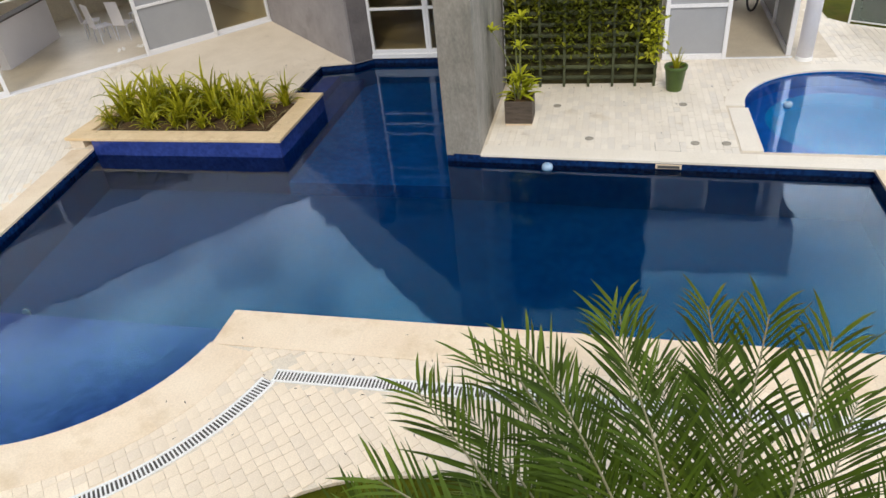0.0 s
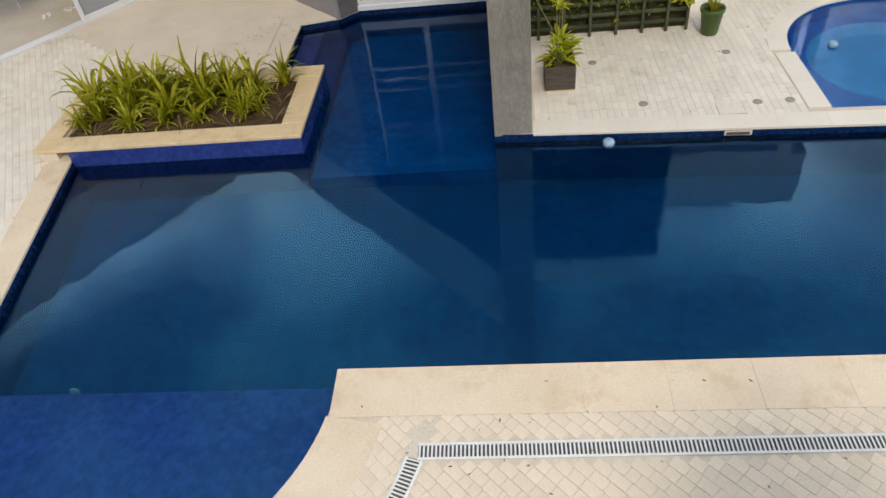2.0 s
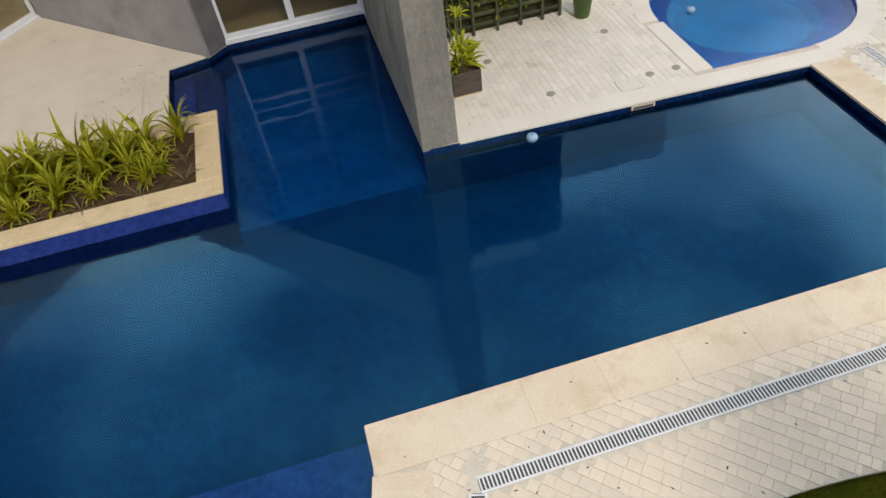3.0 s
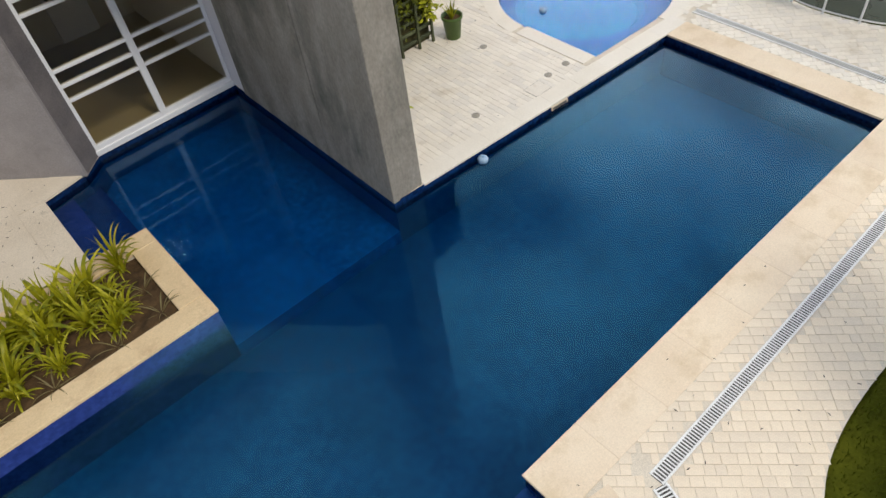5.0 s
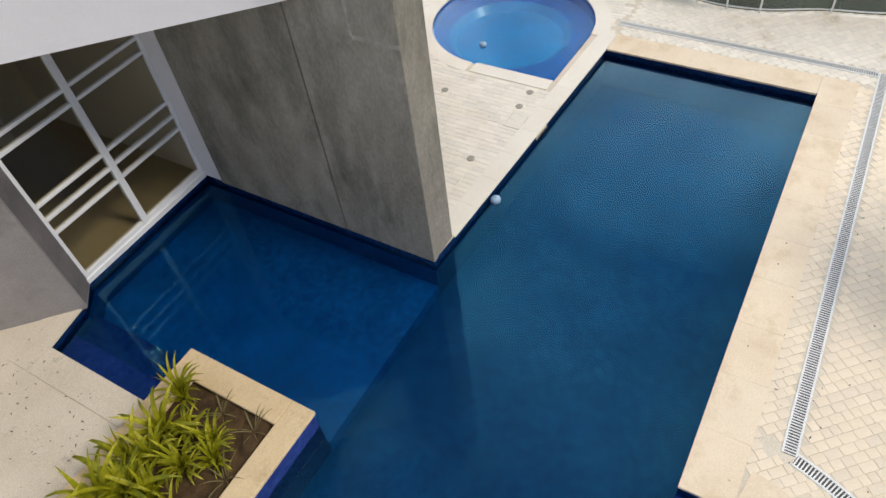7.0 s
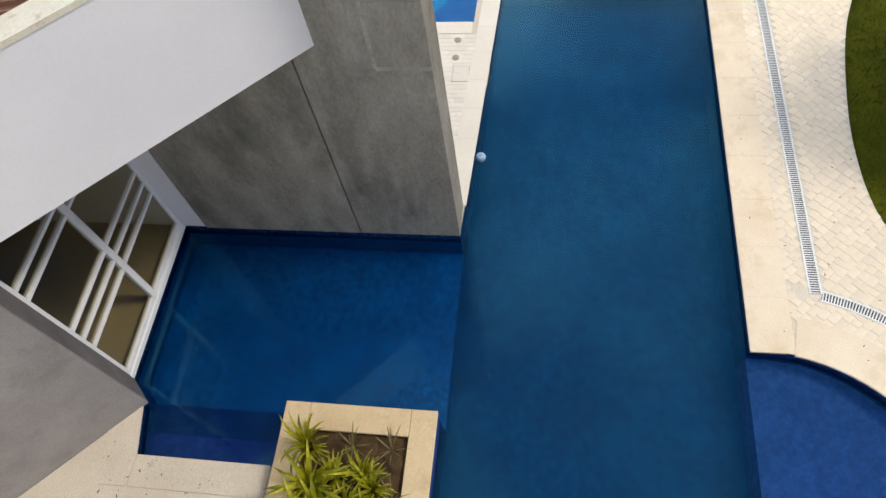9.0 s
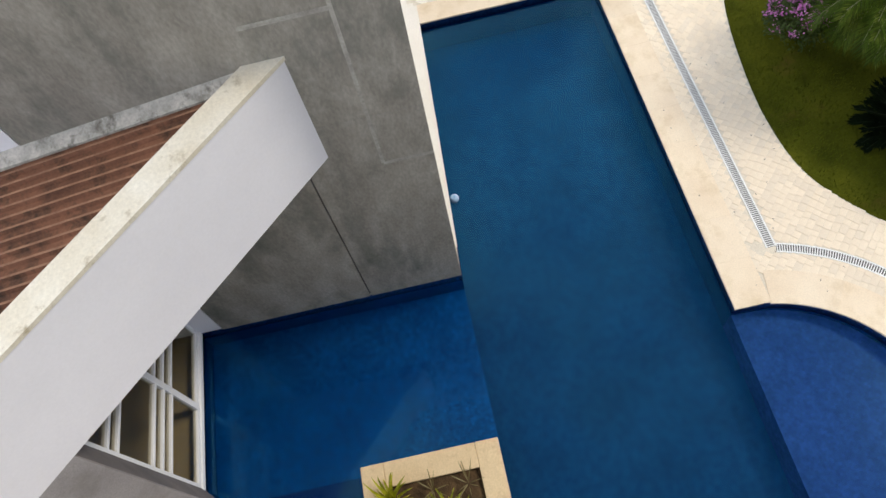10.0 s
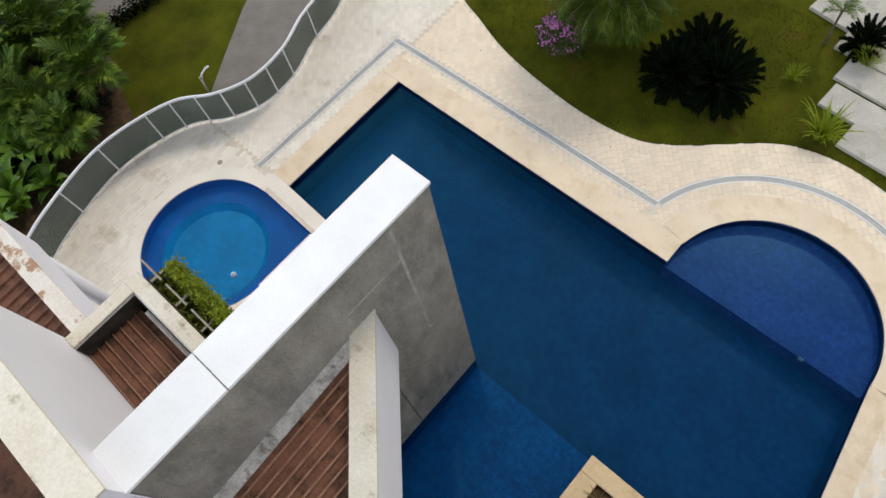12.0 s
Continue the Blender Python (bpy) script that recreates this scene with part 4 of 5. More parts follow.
Mesh().tube([(x, y, 0.075) for x, y in whole], 0.018, 6).part("bottom_rail", ALU, fence, smooth=True)

# ---- planted trellis on the low block ----
screen = thing("trellis_screen", "weathered green timber trellis with plants on the wall", "trellis")
for x in (0.86, 1.33, 1.81, 2.29, 2.76, 3.20, 3.56):
    Mesh().cbox((x - 0.025, 3.02, 0.0), (x + 0.025, 3.07, 5.15), 0.005).part("post", TRELLIS, screen)
z = 0.16
while z < 5.05:
    Mesh().cbox((0.62, 3.075, z), (3.60, 3.10, z + 0.055), 0.004).part("slat", TRELLIS, screen)
    Mesh().box((0.62, 3.10, z - 0.03), (3.60, 3.20, z)).part("shelf", TRELLIS, screen)
    z += 0.215
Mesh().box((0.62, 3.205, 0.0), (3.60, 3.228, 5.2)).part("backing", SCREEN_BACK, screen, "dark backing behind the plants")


def scatter_leaves(count, seed, place, size, squash=1.0):
    """Many small pointed leaves at places given by place(rnd)."""
    rnd, m = random.Random(seed), Mesh()
    for _ in range(count):
        c = Vector(place(rnd))
        s = size * rnd.uniform(0.6, 1.3)
        q = Euler((rnd.uniform(-0.9, 0.9), rnd.uniform(-0.9, 0.9), rnd.uniform(0, 6.28))).to_matrix().to_4x4()
        m.add([(0, 0, 0), (s * 0.5, -s * 0.24 * squash, s * 0.06), (s, 0, -s * 0.1), (s * 0.5, s * 0.24 * squash, s * 0.06)], [(0, 1, 2, 3)], Matrix.Translation(c) @ q)
    return m


def wall_spot(rnd):
    while True:
        x, z = rnd.uniform(0.7, 3.62), 0.25 + 4.8 * rnd.random() ** 0.55
        if noise.noise((x * 1.8, z * 1.8, 4)) + 0.3 * z + 0.12 > rnd.uniform(-0.2, 0.7):
            return (x, 2.99 + 0.2 * rnd.random() ** 1.6, z)


scatter_leaves(21000, 5, wall_spot, 0.11).part("foliage", VINE, screen, "dense green wall plants")
scatter_leaves(260, 15, lambda r: (r.gauss(3.5, 0.1), r.uniform(2.92, 3.10), r.uniform(0.55, 1.5)), 0.13).part("foliage", YELLOW_LEAF, screen, "yellow-green climbing shoot")
hedge = thing("roof_edge_hedge", "bright green trimmed plants along the parapet", "hedge")
scatter_leaves(12000, 6, lambda r: (lambda x: (x, 2.80 + r.gauss(0, 0.062) + 0.04 * noise.noise((x * 4, 1, 1)), 5.13 + r.gauss(0, 0.085) + 0.08 * noise.noise((x * 3, 5, 1))))(r.uniform(0.7, 3.5)), 0.055).part("foliage", HEDGE, hedge)
for x in (0.95, 1.6, 2.25, 2.9, 3.55):
    Mesh().box((x - 0.02, 2.73, 5.08), (x + 0.02, 3.20, 5.11)).box((x - 0.27, 3.04, 5.30), (x + 0.27, 3.07, 5.33)).part("bracket", METAL, hedge, "grey metal bracket")
Mesh().box((0.65, 2.72, 4.94), (3.58, 2.92, 5.07)).part("trough", DARK_RENDER, hedge)

# ---- pots ----
crate = thing("wooden_planter", "dark wooden square planter on a pale base", "planter")
Mesh().cbox((0.87, 1.15, 0.0), (1.36, 1.62, 0.035), 0.006).part("base", COPING, crate)
for k in range(4):
    Mesh().cbox((0.865, 1.14, 0.037 + k * 0.108), (1.365, 1.162, 0.142 + k * 0.108), 0.006).part("board", DARK_WOOD, crate)
    Mesh().cbox((0.865, 1.612, 0.037 + k * 0.108), (1.365, 1.634, 0.142 + k * 0.108), 0.006).part("board", DARK_WOOD, crate)
    Mesh().cbox((0.865, 1.164, 0.037 + k * 0.108), (0.887, 1.610, 0.142 + k * 0.108), 0.006).part("board", DARK_WOOD, crate)
    Mesh().cbox((1.343, 1.164, 0.037 + k * 0.108), (1.365, 1.610, 0.142 + k * 0.108), 0.006).part("board", DARK_WOOD, crate)
Mesh().box((0.888, 1.165, 0.05), (1.342, 1.609, 0.42)).part("soil", SOIL, crate)

ylw = [strap_leaf(l, le, w, b).data("leaf", YELLOW_LEAF, True) for l, le, w, b in ((0.34, 0.5, 0.045, 1.1), (0.40, 0.8, 0.05, 1.0), (0.28, 0.3, 0.04, 0.9))]
shrub = thing("yellow_shrub", "yellow-green leafy shrub with tall thin stems in the planter", "plant")
rb_ = random.Random(21)
for i in range(95):
    a, up = rb_.uniform(0, 6.28), rb_.random()
    out = 0.2 * math.sin(math.pi * min(1.0, 0.25 + up * 0.75)) * rb_.uniform(0.3, 1.0)
    ob = new("leaf", ylw[i % 3])
    ob.parent = shrub
    s = rb_.uniform(0.45, 0.85)
    ob.matrix_basis = pose(out * math.cos(a), out * math.sin(a), 0.02 + 0.5 * up, rb_.uniform(-15, 15), rb_.uniform(-5, 45), math.degrees(a)) @ Matrix.Diagonal((s, s, s, 1))
shrub.matrix_basis = pose(1.1, 1.37, 0.40)
for k, (dx, dy, h) in enumerate(((-0.05, 0.05, 1.42), (0.08, 0.02, 1.5), (0.02, 0.12, 0.95), (-0.2, 0.0, 1.3))):
    Mesh().tube([(dx * 0.3, dy * 0.3, 0.0), (dx * 0.6, dy, h * 0.5), (dx * (2.2 if k == 3 else 1.0), dy, h)], [0.012, 0.010, 0.007], 6).part("stem", STEM, shrub)
    for j in range(11):
        ob = new("leaf", ylw[j % 3])
        ob.parent = shrub
        a = j * 2.4 + k
        ob.matrix_basis = pose(dx * (2.2 if k == 3 else 1.0), dy, h - 0.03 * (j // 4), 0, 18, math.degrees(a)) @ Matrix.Diagonal((0.62, 0.62, 0.62, 1))

pot = thing("green_pot", "tapered glazed green plant pot on the terrace", "plant pot", at=(3.93, 2.84, 0))
Mesh().lathe([(0.135, 0.0), (0.145, 0.01), (0.195, 0.42), (0.215, 0.43), (0.218, 0.49), (0.20, 0.495), (0.185, 0.44), (0.17, 0.40)], 28).part("pot_body", POT_GREEN, pot, smooth=True)
Mesh().lathe([(0.02, 0.42), (0.178, 0.415), (0.18, 0.40)], 24).part("soil", SOIL, pot)
spk = [strap_leaf(l, le, 0.016, b).data("leaf", STRAP, True) for l, le, b in ((0.42, 0.1, 0.4), (0.36, 0.35, 0.8), (0.3, 0.6, 1.2))]
rosette("spiky_plant", "spiky green plant growing in the green pot", "plant", "", 22, spk, 31, 0.05).matrix_basis = pose(3.93, 2.84, 0.41)

# ---- things in the rooms ----
for x, y, a in ((-10.58, 5.98, 25), (-10.52, 6.1, 38), (-10.14, 6.3, 70), (-10.05, 6.42, 84)):
    sandal = thing("sandal", "white slip-on sandal lying on the floor", "sandal", "white sandals")
    sole_ = [(0.045 * w, 0.13 * l_) for w, l_ in ((0, -1), (0.7, -0.85), (0.75, -0.3), (0.95, 0.4), (0.8, 0.85), (0, 1), (-0.8, 0.85), (-0.95, 0.4), (-0.75, -0.3), (-0.7, -0.85))]
    Mesh().prism(sole_, 0.0, 0.018).part("sole", GRATE, sandal)
    Mesh().tube([(-0.045, 0.03, 0.012), (-0.03, 0.035, 0.045), (0.0, 0.04, 0.055), (0.03, 0.035, 0.045), (0.045, 0.03, 0.012)], 0.012, 6).part("strap", GRATE, sandal, smooth=True)
    sandal.matrix_basis = pose(x, y, 0.007, 0, 0, a)

bike = thing("bicycle", "black bicycle parked in the open passage", "bicycle")
for y in (0.0, 1.02):
    wheel = Mesh().tube([(0, y + 0.31 * math.cos(k * 0.262), 0.335 + 0.31 * math.sin(k * 0.262)) for k in range(24)], 0.028, 8, closed=True).part("wheel", DARK, bike, smooth=True)
    for k in range(8):
        Mesh().tube([(0, y, 0.335), (0, y + 0.3 * math.cos(k * 0.785), 0.335 + 0.3 * math.sin(k * 0.785))], 0.003, 4).part("spoke", METAL, wheel)
Mesh().tube([(0.06, 0.0, 0.335), (0.06, 0.1, 0.7), (0.0, 0.13, 0.85), (-0.06, 0.1, 0.7), (-0.06, 0.0, 0.335)], 0.016, 6).part("fork", DARK, bike, smooth=True)
Mesh().tube([(0, 0.13, 0.82), (0, 0.62, 0.78), (0, 0.55, 0.32), (0, 0.15, 0.72)], 0.019, 8).tube([(0, 0.55, 0.32), (0, 1.02, 0.335), (0, 0.62, 0.76)], 0.013, 6).part("frame", DARK, bike)
Mesh().tube([(-0.29, 0.2, 0.98), (-0.12, 0.1, 1.0), (0, 0.1, 0.98), (0.12, 0.1, 1.0), (0.29, 0.2, 0.98)], 0.014, 8).tube([(0, 0.13, 0.84), (0, 0.1, 0.98)], 0.014, 8).part("handlebar", DARK, bike, smooth=True)
Mesh().cbox((-0.07, 0.54, 0.9), (0.07, 0.8, 0.95), 0.02).box((-0.012, 0.6, 0.76), (0.012, 0.63, 0.91)).part("saddle", DARK, bike)
bike.matrix_basis = pose(6.0, 7.9, 0.006, 0, 6, 12)

# ---- small things on water and paving ----
def floater(at, turn):
    f = thing("chlorine_float", "round white and pale blue floating dispenser in the water", "pool float", "chlorine floats")
    Mesh().lathe([(0.03, -0.07), (0.085, -0.06), (0.105, -0.02), (0.105, 0.015)], 24).part("base", FLOAT_BLUE, f, smooth=True)
    Mesh().lathe([(0.107, 0.015), (0.107, 0.03), (0.095, 0.055), (0.055, 0.078), (0.02, 0.08)], 24).part("lid", FLOAT_LID, f, smooth=True)
    Mesh().lathe([(0.03, 0.08), (0.028, 0.092), (0.01, 0.094)], 12).part("knob", FLOAT_BLUE, f)
    f.matrix_world = pose(*at, 4, 3, turn)
    return f


f0 = floater((1.75, -0.21, -0.135), 20)
f0.matrix_world = pose(1.75, -0.21, -0.135, 4, 3, 20) @ Matrix.Diagonal((0.85, 0.85, 0.9, 1))
copy_thing(f0, pose(5.86, 2.17, -0.045, 3, -4, 80) @ Matrix.Diagonal((0.85, 0.85, 0.9, 1)))
skimmer = thing("skimmer", "cream skimmer opening in the pool wall", "skimmer")
at_edge = Matrix.Translation((3.68, -0.195, 0)) @ Matrix.Rotation(math.atan2(-0.35, 6.605), 4, "Z")
Mesh().box((-0.20, -0.02, -0.125), (0.20, -0.002, -0.05), at_edge).part("face_plate", COPING, skimmer)
# Opening is a dark strip on the plate, its shade put into the colour.
Mesh().box((-0.17, -0.024, -0.115), (0.17, -0.019, -0.068), at_edge).part("slot", SLOT, skimmer)
COVER = Mesh().lathe([(0.074, 0.0), (0.074, 0.006), (0.068, 0.009), (0.06, 0.007), (0.02, 0.008)], 20)
c0 = thing("floor_cover", "small round metal cover in the paving", "cover", "round covers")
COVER.part("plate", METAL, c0)
c0.matrix_basis = pose(4.05, 2.1, 0.003)
for x, y in ((4.13, 0.47), (4.62, 0.47), (2.40, 0.62), (1.75, 2.05), (8.6, 0.3)):
    copy_thing(c0, pose(x, y, 0.003))
hatch = thing("access_hatch", "square cream access lid in the paving", "cover")
Mesh().cbox((3.49, 0.17, -0.01), (3.88, 0.49, 0.009), 0.004).part("lid", PAVER_PALE, hatch)
Mesh().box((3.483, 0.163, -0.011), (3.887, 0.497, 0.002)).part("rim", METAL, hatch)
spot_light = thing("underwater_lamp", "round white underwater lamp in the shelf riser", "lamp")
Mesh().lathe([(0.06, -0.02), (0.06, 0.01), (0.045, 0.02), (0.01, 0.022)], 18, pose(-5.2, -4.47, -0.33, -90, 0, 0)).part("lens", GRATE, spot_light)


# ---- palms and garden ----
def frond(length, rise, sag, leaflet, pairs, width, seed, vee=0.35, start=0.18):
    """A feather leaf from the origin towards +x: midrib and leaflets as two meshes."""
    rnd = random.Random(seed)
    rib, blades = Mesh(), Mesh()
    k, pts_, a, x, z = 16, [], rise, 0.0, 0.0
    for i in range(k + 1):
        pts_.append(Vector((x, 0, z)))
        x += length / k * math.cos(a)
        z += length / k * math.sin(a)
        a -= sag / k * (0.3 + 1.4 * i / k)
    rib.tube(pts_, [0.012 * (1 - 0.85 * i / k) + 0.0015 for i in range(k + 1)], 5)
    for i in range(pairs):
        t = start + (0.99 - start) * i / (pairs - 1)
        f = t * k
        j = min(k - 1, int(f))
        p = pts_[j].lerp(pts_[j + 1], f - j)
        d = (pts_[j + 1] - pts_[j]).normalized()
        nrm = Vector((-d.z, 0, d.x))
        ll = leaflet * (0.45 + 0.55 * math.sin(math.pi * min(1, 0.22 + 0.75 * t))) * rnd.uniform(0.85, 1.1)
        for s in (-1, 1):
            if rnd.random() < 0.05:
                continue
            w_ = width * rnd.uniform(0.7, 1.15)
            out = (d * (0.55 + 0.5 * t + rnd.uniform(-0.12, 0.12)) + Vector((0, s, 0)) * (1.0 - 0.35 * t) + nrm * vee * rnd.uniform(0.4, 1.3)).normalized()
            side = out.cross(nrm).normalized()
            dip = Vector((0, 0, -1)) * ll * rnd.uniform(0.05, 0.34)
            path = [p, p + out * ll * 0.35, p + out * ll * 0.7 + dip * 0.35, p + out * ll + dip]
            blades.strip(path, [w_ * 0.35, w_, w_ * 0.75, w_ * 0.05], side, 0.0)
    return rib, blades


def palm(name, label, group, at, fronds, lengths, rises, leaf_mat, trunk_r, trunk_h, seed, leaflet=0.42, pairs=46, width=0.014, sag=1.1, vee=0.35, turn0=0.0, rib_mat=None):
    rnd = random.Random(seed)
    p = thing(name, label, "palm", group)
    kinds = []
    for i in range(5):
        rib, blades = frond(1.0 * (lengths[0] + (lengths[1] - lengths[0]) * i / 4), rises[0] + (rises[1] - rises[0]) * (i / 4), sag * (1.25 - 0.12 * i), leaflet, pairs, width, seed * 10 + i, vee)
        kinds.append((rib.data("midrib", rib_mat or RACHIS, True), blades.data("leaflets", leaf_mat)))
    if trunk_h > 0:
        Mesh().lathe([(trunk_r * 1.25, -0.05), (trunk_r * 1.05, trunk_h * 0.2), (trunk_r, trunk_h * 0.7), (trunk_r * 1.1, trunk_h), (trunk_r * 0.4, trunk_h + 0.12)], 14).part("trunk", TRUNK, p, smooth=True)
    for i in range(fronds):
        rib, blades = kinds[(i * 3 + i // 5) % 5]
        f = new("frond", blades)
        f.parent = p
        f.matrix_basis = pose(0, 0, max(0.02, trunk_h), rnd.uniform(-10, 10), rnd.uniform(-7, 7), turn0 + i * 137.5 + rnd.uniform(-14, 14))
        r = new("midrib", rib)
        r.parent = f
    p.matrix_basis = pose(*at)
    return p


palm("feather_palm", "young feather palm with arching green fronds on the lawn", "", (3.16, -9.25, -0.05), 130, (1.4, 2.3), (-0.12, 1.3), PALM, 0.09, 1.5, 4, 0.50, 50, 0.0088, 1.2, 0.3, 25)
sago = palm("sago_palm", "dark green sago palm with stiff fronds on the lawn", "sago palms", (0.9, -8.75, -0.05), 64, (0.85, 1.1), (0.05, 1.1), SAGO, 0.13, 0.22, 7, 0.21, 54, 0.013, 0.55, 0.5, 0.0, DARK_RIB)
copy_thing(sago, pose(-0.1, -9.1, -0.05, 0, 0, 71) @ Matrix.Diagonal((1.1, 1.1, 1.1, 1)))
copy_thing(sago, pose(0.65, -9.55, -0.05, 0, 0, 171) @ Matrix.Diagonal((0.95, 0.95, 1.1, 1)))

bush = thing("flowering_bush", "rounded bush covered with magenta flowers on the lawn", "bush")
rnd = random.Random(8)
for k in range(7):
    a = k * 0.9
    Mesh().tube([(3.72, -7.9, -0.05), (3.72 + 0.2 * math.cos(a), -7.9 + 0.2 * math.sin(a), 0.35), (3.72 + 0.42 * math.cos(a), -7.9 + 0.42 * math.sin(a), 0.75)], [0.018, 0.013, 0.006], 5).part("branch", TRUNK, bush)


def ball(cx, cy, cz, r, flat=0.8, shell=0.55, top=True):
    def place(r_):
        while True:
            v = Vector((r_.gauss(0, 1), r_.gauss(0, 1), r_.gauss(0, 1))).normalized()
            if not top or v.z > -0.35:
                break
        d = r * (shell + (1 - shell) * r_.random()) * (1 + 0.22 * noise.noise(v * 2.4))
        return (cx + v.x * d, cy + v.y * d, cz + v.z * d * flat)
    return place


scatter_leaves(3400, 41, ball(3.72, -7.9, 0.55, 0.68), 0.085).part("foliage", SHRUB, bush)
flower = Mesh()
for k in range(46):
    a, e = rnd.uniform(0, 6.28), rnd.uniform(0.05, 1.3)
    c = (3.72 + 0.62 * math.cos(a) * math.cos(e), -7.9 + 0.62 * math.sin(a) * math.cos(e), 0.55 + 0.56 * math.sin(e))
    m_ = scatter_leaves(20, 100 + k, lambda r_, c=c: (c[0] + r_.gauss(0, 0.055), c[1] + r_.gauss(0, 0.055), c[2] + r_.gauss(0, 0.045)), 0.05, 1.8)
    flower.add(m_.v, m_.f)
tagged(flower.part("blossom", BRACT, bush, "magenta flower clusters"), kind="stuff")

plank0 = thing("concrete_plank", "pale concrete plank laid in the lawn", "paving slab", "concrete planks")
Mesh().cbox((-3.8, -0.385, 0.0), (0.0, 0.385, 0.11), 0.012).part("slab", PLANK_STONE, plank0)
planks = [(-3.15, -9.75, -3), (-2.25, -10.55, -3), (-2.15, -11.45, -3), (-1.7, -12.3, -3), (-0.6, -13.1, -8), (-0.1, -13.9, -8)]
for i, (x, y, a) in enumerate(planks):
    m = pose(x, y, -0.06, 0, 0, a)
    if i == 0:
        plank0.matrix_basis = m
    else:
        copy_thing(plank0, m)
tuft_leaf = [strap_leaf(l, le, 0.013, b).data("leaf", HEDGE, True) for l, le, b in ((0.6, 0.15, 0.9), (0.55, 0.4, 1.2), (0.7, 0.25, 1.4))]
t0 = rosette("ornamental_grass", "clump of long green grass beside the planks", "plant", "grass clumps", 85, tuft_leaf, 51, 0.16)
t0.matrix_basis = pose(-2.75, -9.4, -0.05) @ Matrix.Diagonal((1.35, 1.35, 1.3, 1))
for x, y, s in ((-2.5, -11.9, 0.7), (-1.35, -10.5, 0.5)):
    copy_thing(t0, pose(x, y, -0.05, 0, 0, x * 90) @ Matrix.Diagonal((s, s, s, 1)))

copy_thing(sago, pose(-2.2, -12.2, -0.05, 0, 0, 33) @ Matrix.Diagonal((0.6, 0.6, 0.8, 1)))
palm("young_palm", "slender young palm beside the concrete planks", "", (-1.43, -11.9, -0.05), 9, (0.4, 0.55), (0.2, 1.1), JUNGLE, 0.03, 1.15, 17, 0.2, 18, 0.008, 1.2, 0.3, 0.0, GREEN_RIB)

# garden beyond the balustrade
tagged(Mesh().prism(spline([(10.6, -1.0), (11.6, -2.6), (12.6, -4.4), (13.6, -7.5), (14.2, -12)], 6) + spline([(12.0, -12), (11.3, -7.5), (10.4, -5.0), (9.9, -3.2), (9.8, -1.6)], 6), -0.055, -0.035).part("garden_path", PATHWAY), "grey paved garden path", "path", kind="structure")
tagged(filled([spline([(10.9, 1.0), (12.2, 0.75), (13.6, 0.2), (15.0, -0.4), (17.0, -1.6), (20, -3.2)], 6) + [(26, 0), (26, 14), (9, 14), (8.6, 6.9), (9.7, 5.9), (10.5, 4.6), (11.0, 3.0), (11.1, 1.5)]], -0.042).part("garden_bed", SOIL), "bare brown soil of the planting bed", "soil", kind="structure")
tagged(Mesh().prism(spline([(15.35, -0.5), (15.1, -2.2), (14.9, -4.2), (14.8, -8)], 6) + spline([(19.0, -8), (18.6, -4.0), (18.0, -1.6), (17.0, -0.2)], 6), -0.05, -0.03).part("pavement_outer", PATHWAY), "pale grey paved strip past the planting", "path", kind="structure")
gp = palm("garden_palm", "bushy green palm in the garden bed", "garden palms", (13.1, 0.75, -0.05), 26, (1.1, 1.45), (0.35, 1.25), JUNGLE, 0.10, 0.9, 9, 0.5, 34, 0.020, 1.2, 0.25, 0.0, GREEN_RIB)
for x, y, s, a in ((14.5, 0.35, 0.95, 40), (15.4, 0.9, 1.25, 30), (15.4, 2.2, 1.2, 95), (14.1, 2.6, 1.0, 160), (16.9, 0.6, 1.2, 220), (17.5, 3.0, 1.3, 10), (13.3, 2.5, 0.9, 300), (15.2, 3.2, 1.1, 77), (12.2, 2.4, 0.75, 190), (16.2, 3.9, 1.2, 140)):
    copy_thing(gp, pose(x, y, -0.05, 0, 0, a) @ Matrix.Diagonal((s, s, s, 1)))


def broad(seed):
    rnd = random.Random(seed)
    p = thing("broad_leaf_plant", "large broad-leaved plant in the garden bed", "plant", "broad-leaved plants")
    for i in range(13):
        a, lean, l, w = i * 2.4 + rnd.uniform(-0.3, 0.3), rnd.uniform(0.15, 0.8), rnd.uniform(1.0, 1.6), rnd.uniform(0.13, 0.2)
        path, x, z, t = [], 0.0, 0.0, lean
        for j in range(9):
            path.append((x, 0, z))
            x += l / 8 * math.sin(t)
            z += l / 8 * math.cos(t)
            t += 0.20 * (j / 4)
        m = Mesh().strip(path, [w * q for q in (0.06, 0.06, 0.5, 0.9, 1.0, 0.95, 0.75, 0.4, 0.03)], Vector((0, 1, 0)), 0.35)
        ob = m.part("leaf", BANANA, p, smooth=True)
        ob.matrix_basis = pose(0, 0, 0, rnd.uniform(-10, 10), 0, math.degrees(a))
    return p


b0 = broad(61)
b1 = broad(62)
b0.matrix_basis, b1.matrix_basis = pose(12.2, 4.4, -0.05), pose(13.4, 4.0, -0.05, 0, 0, 40)
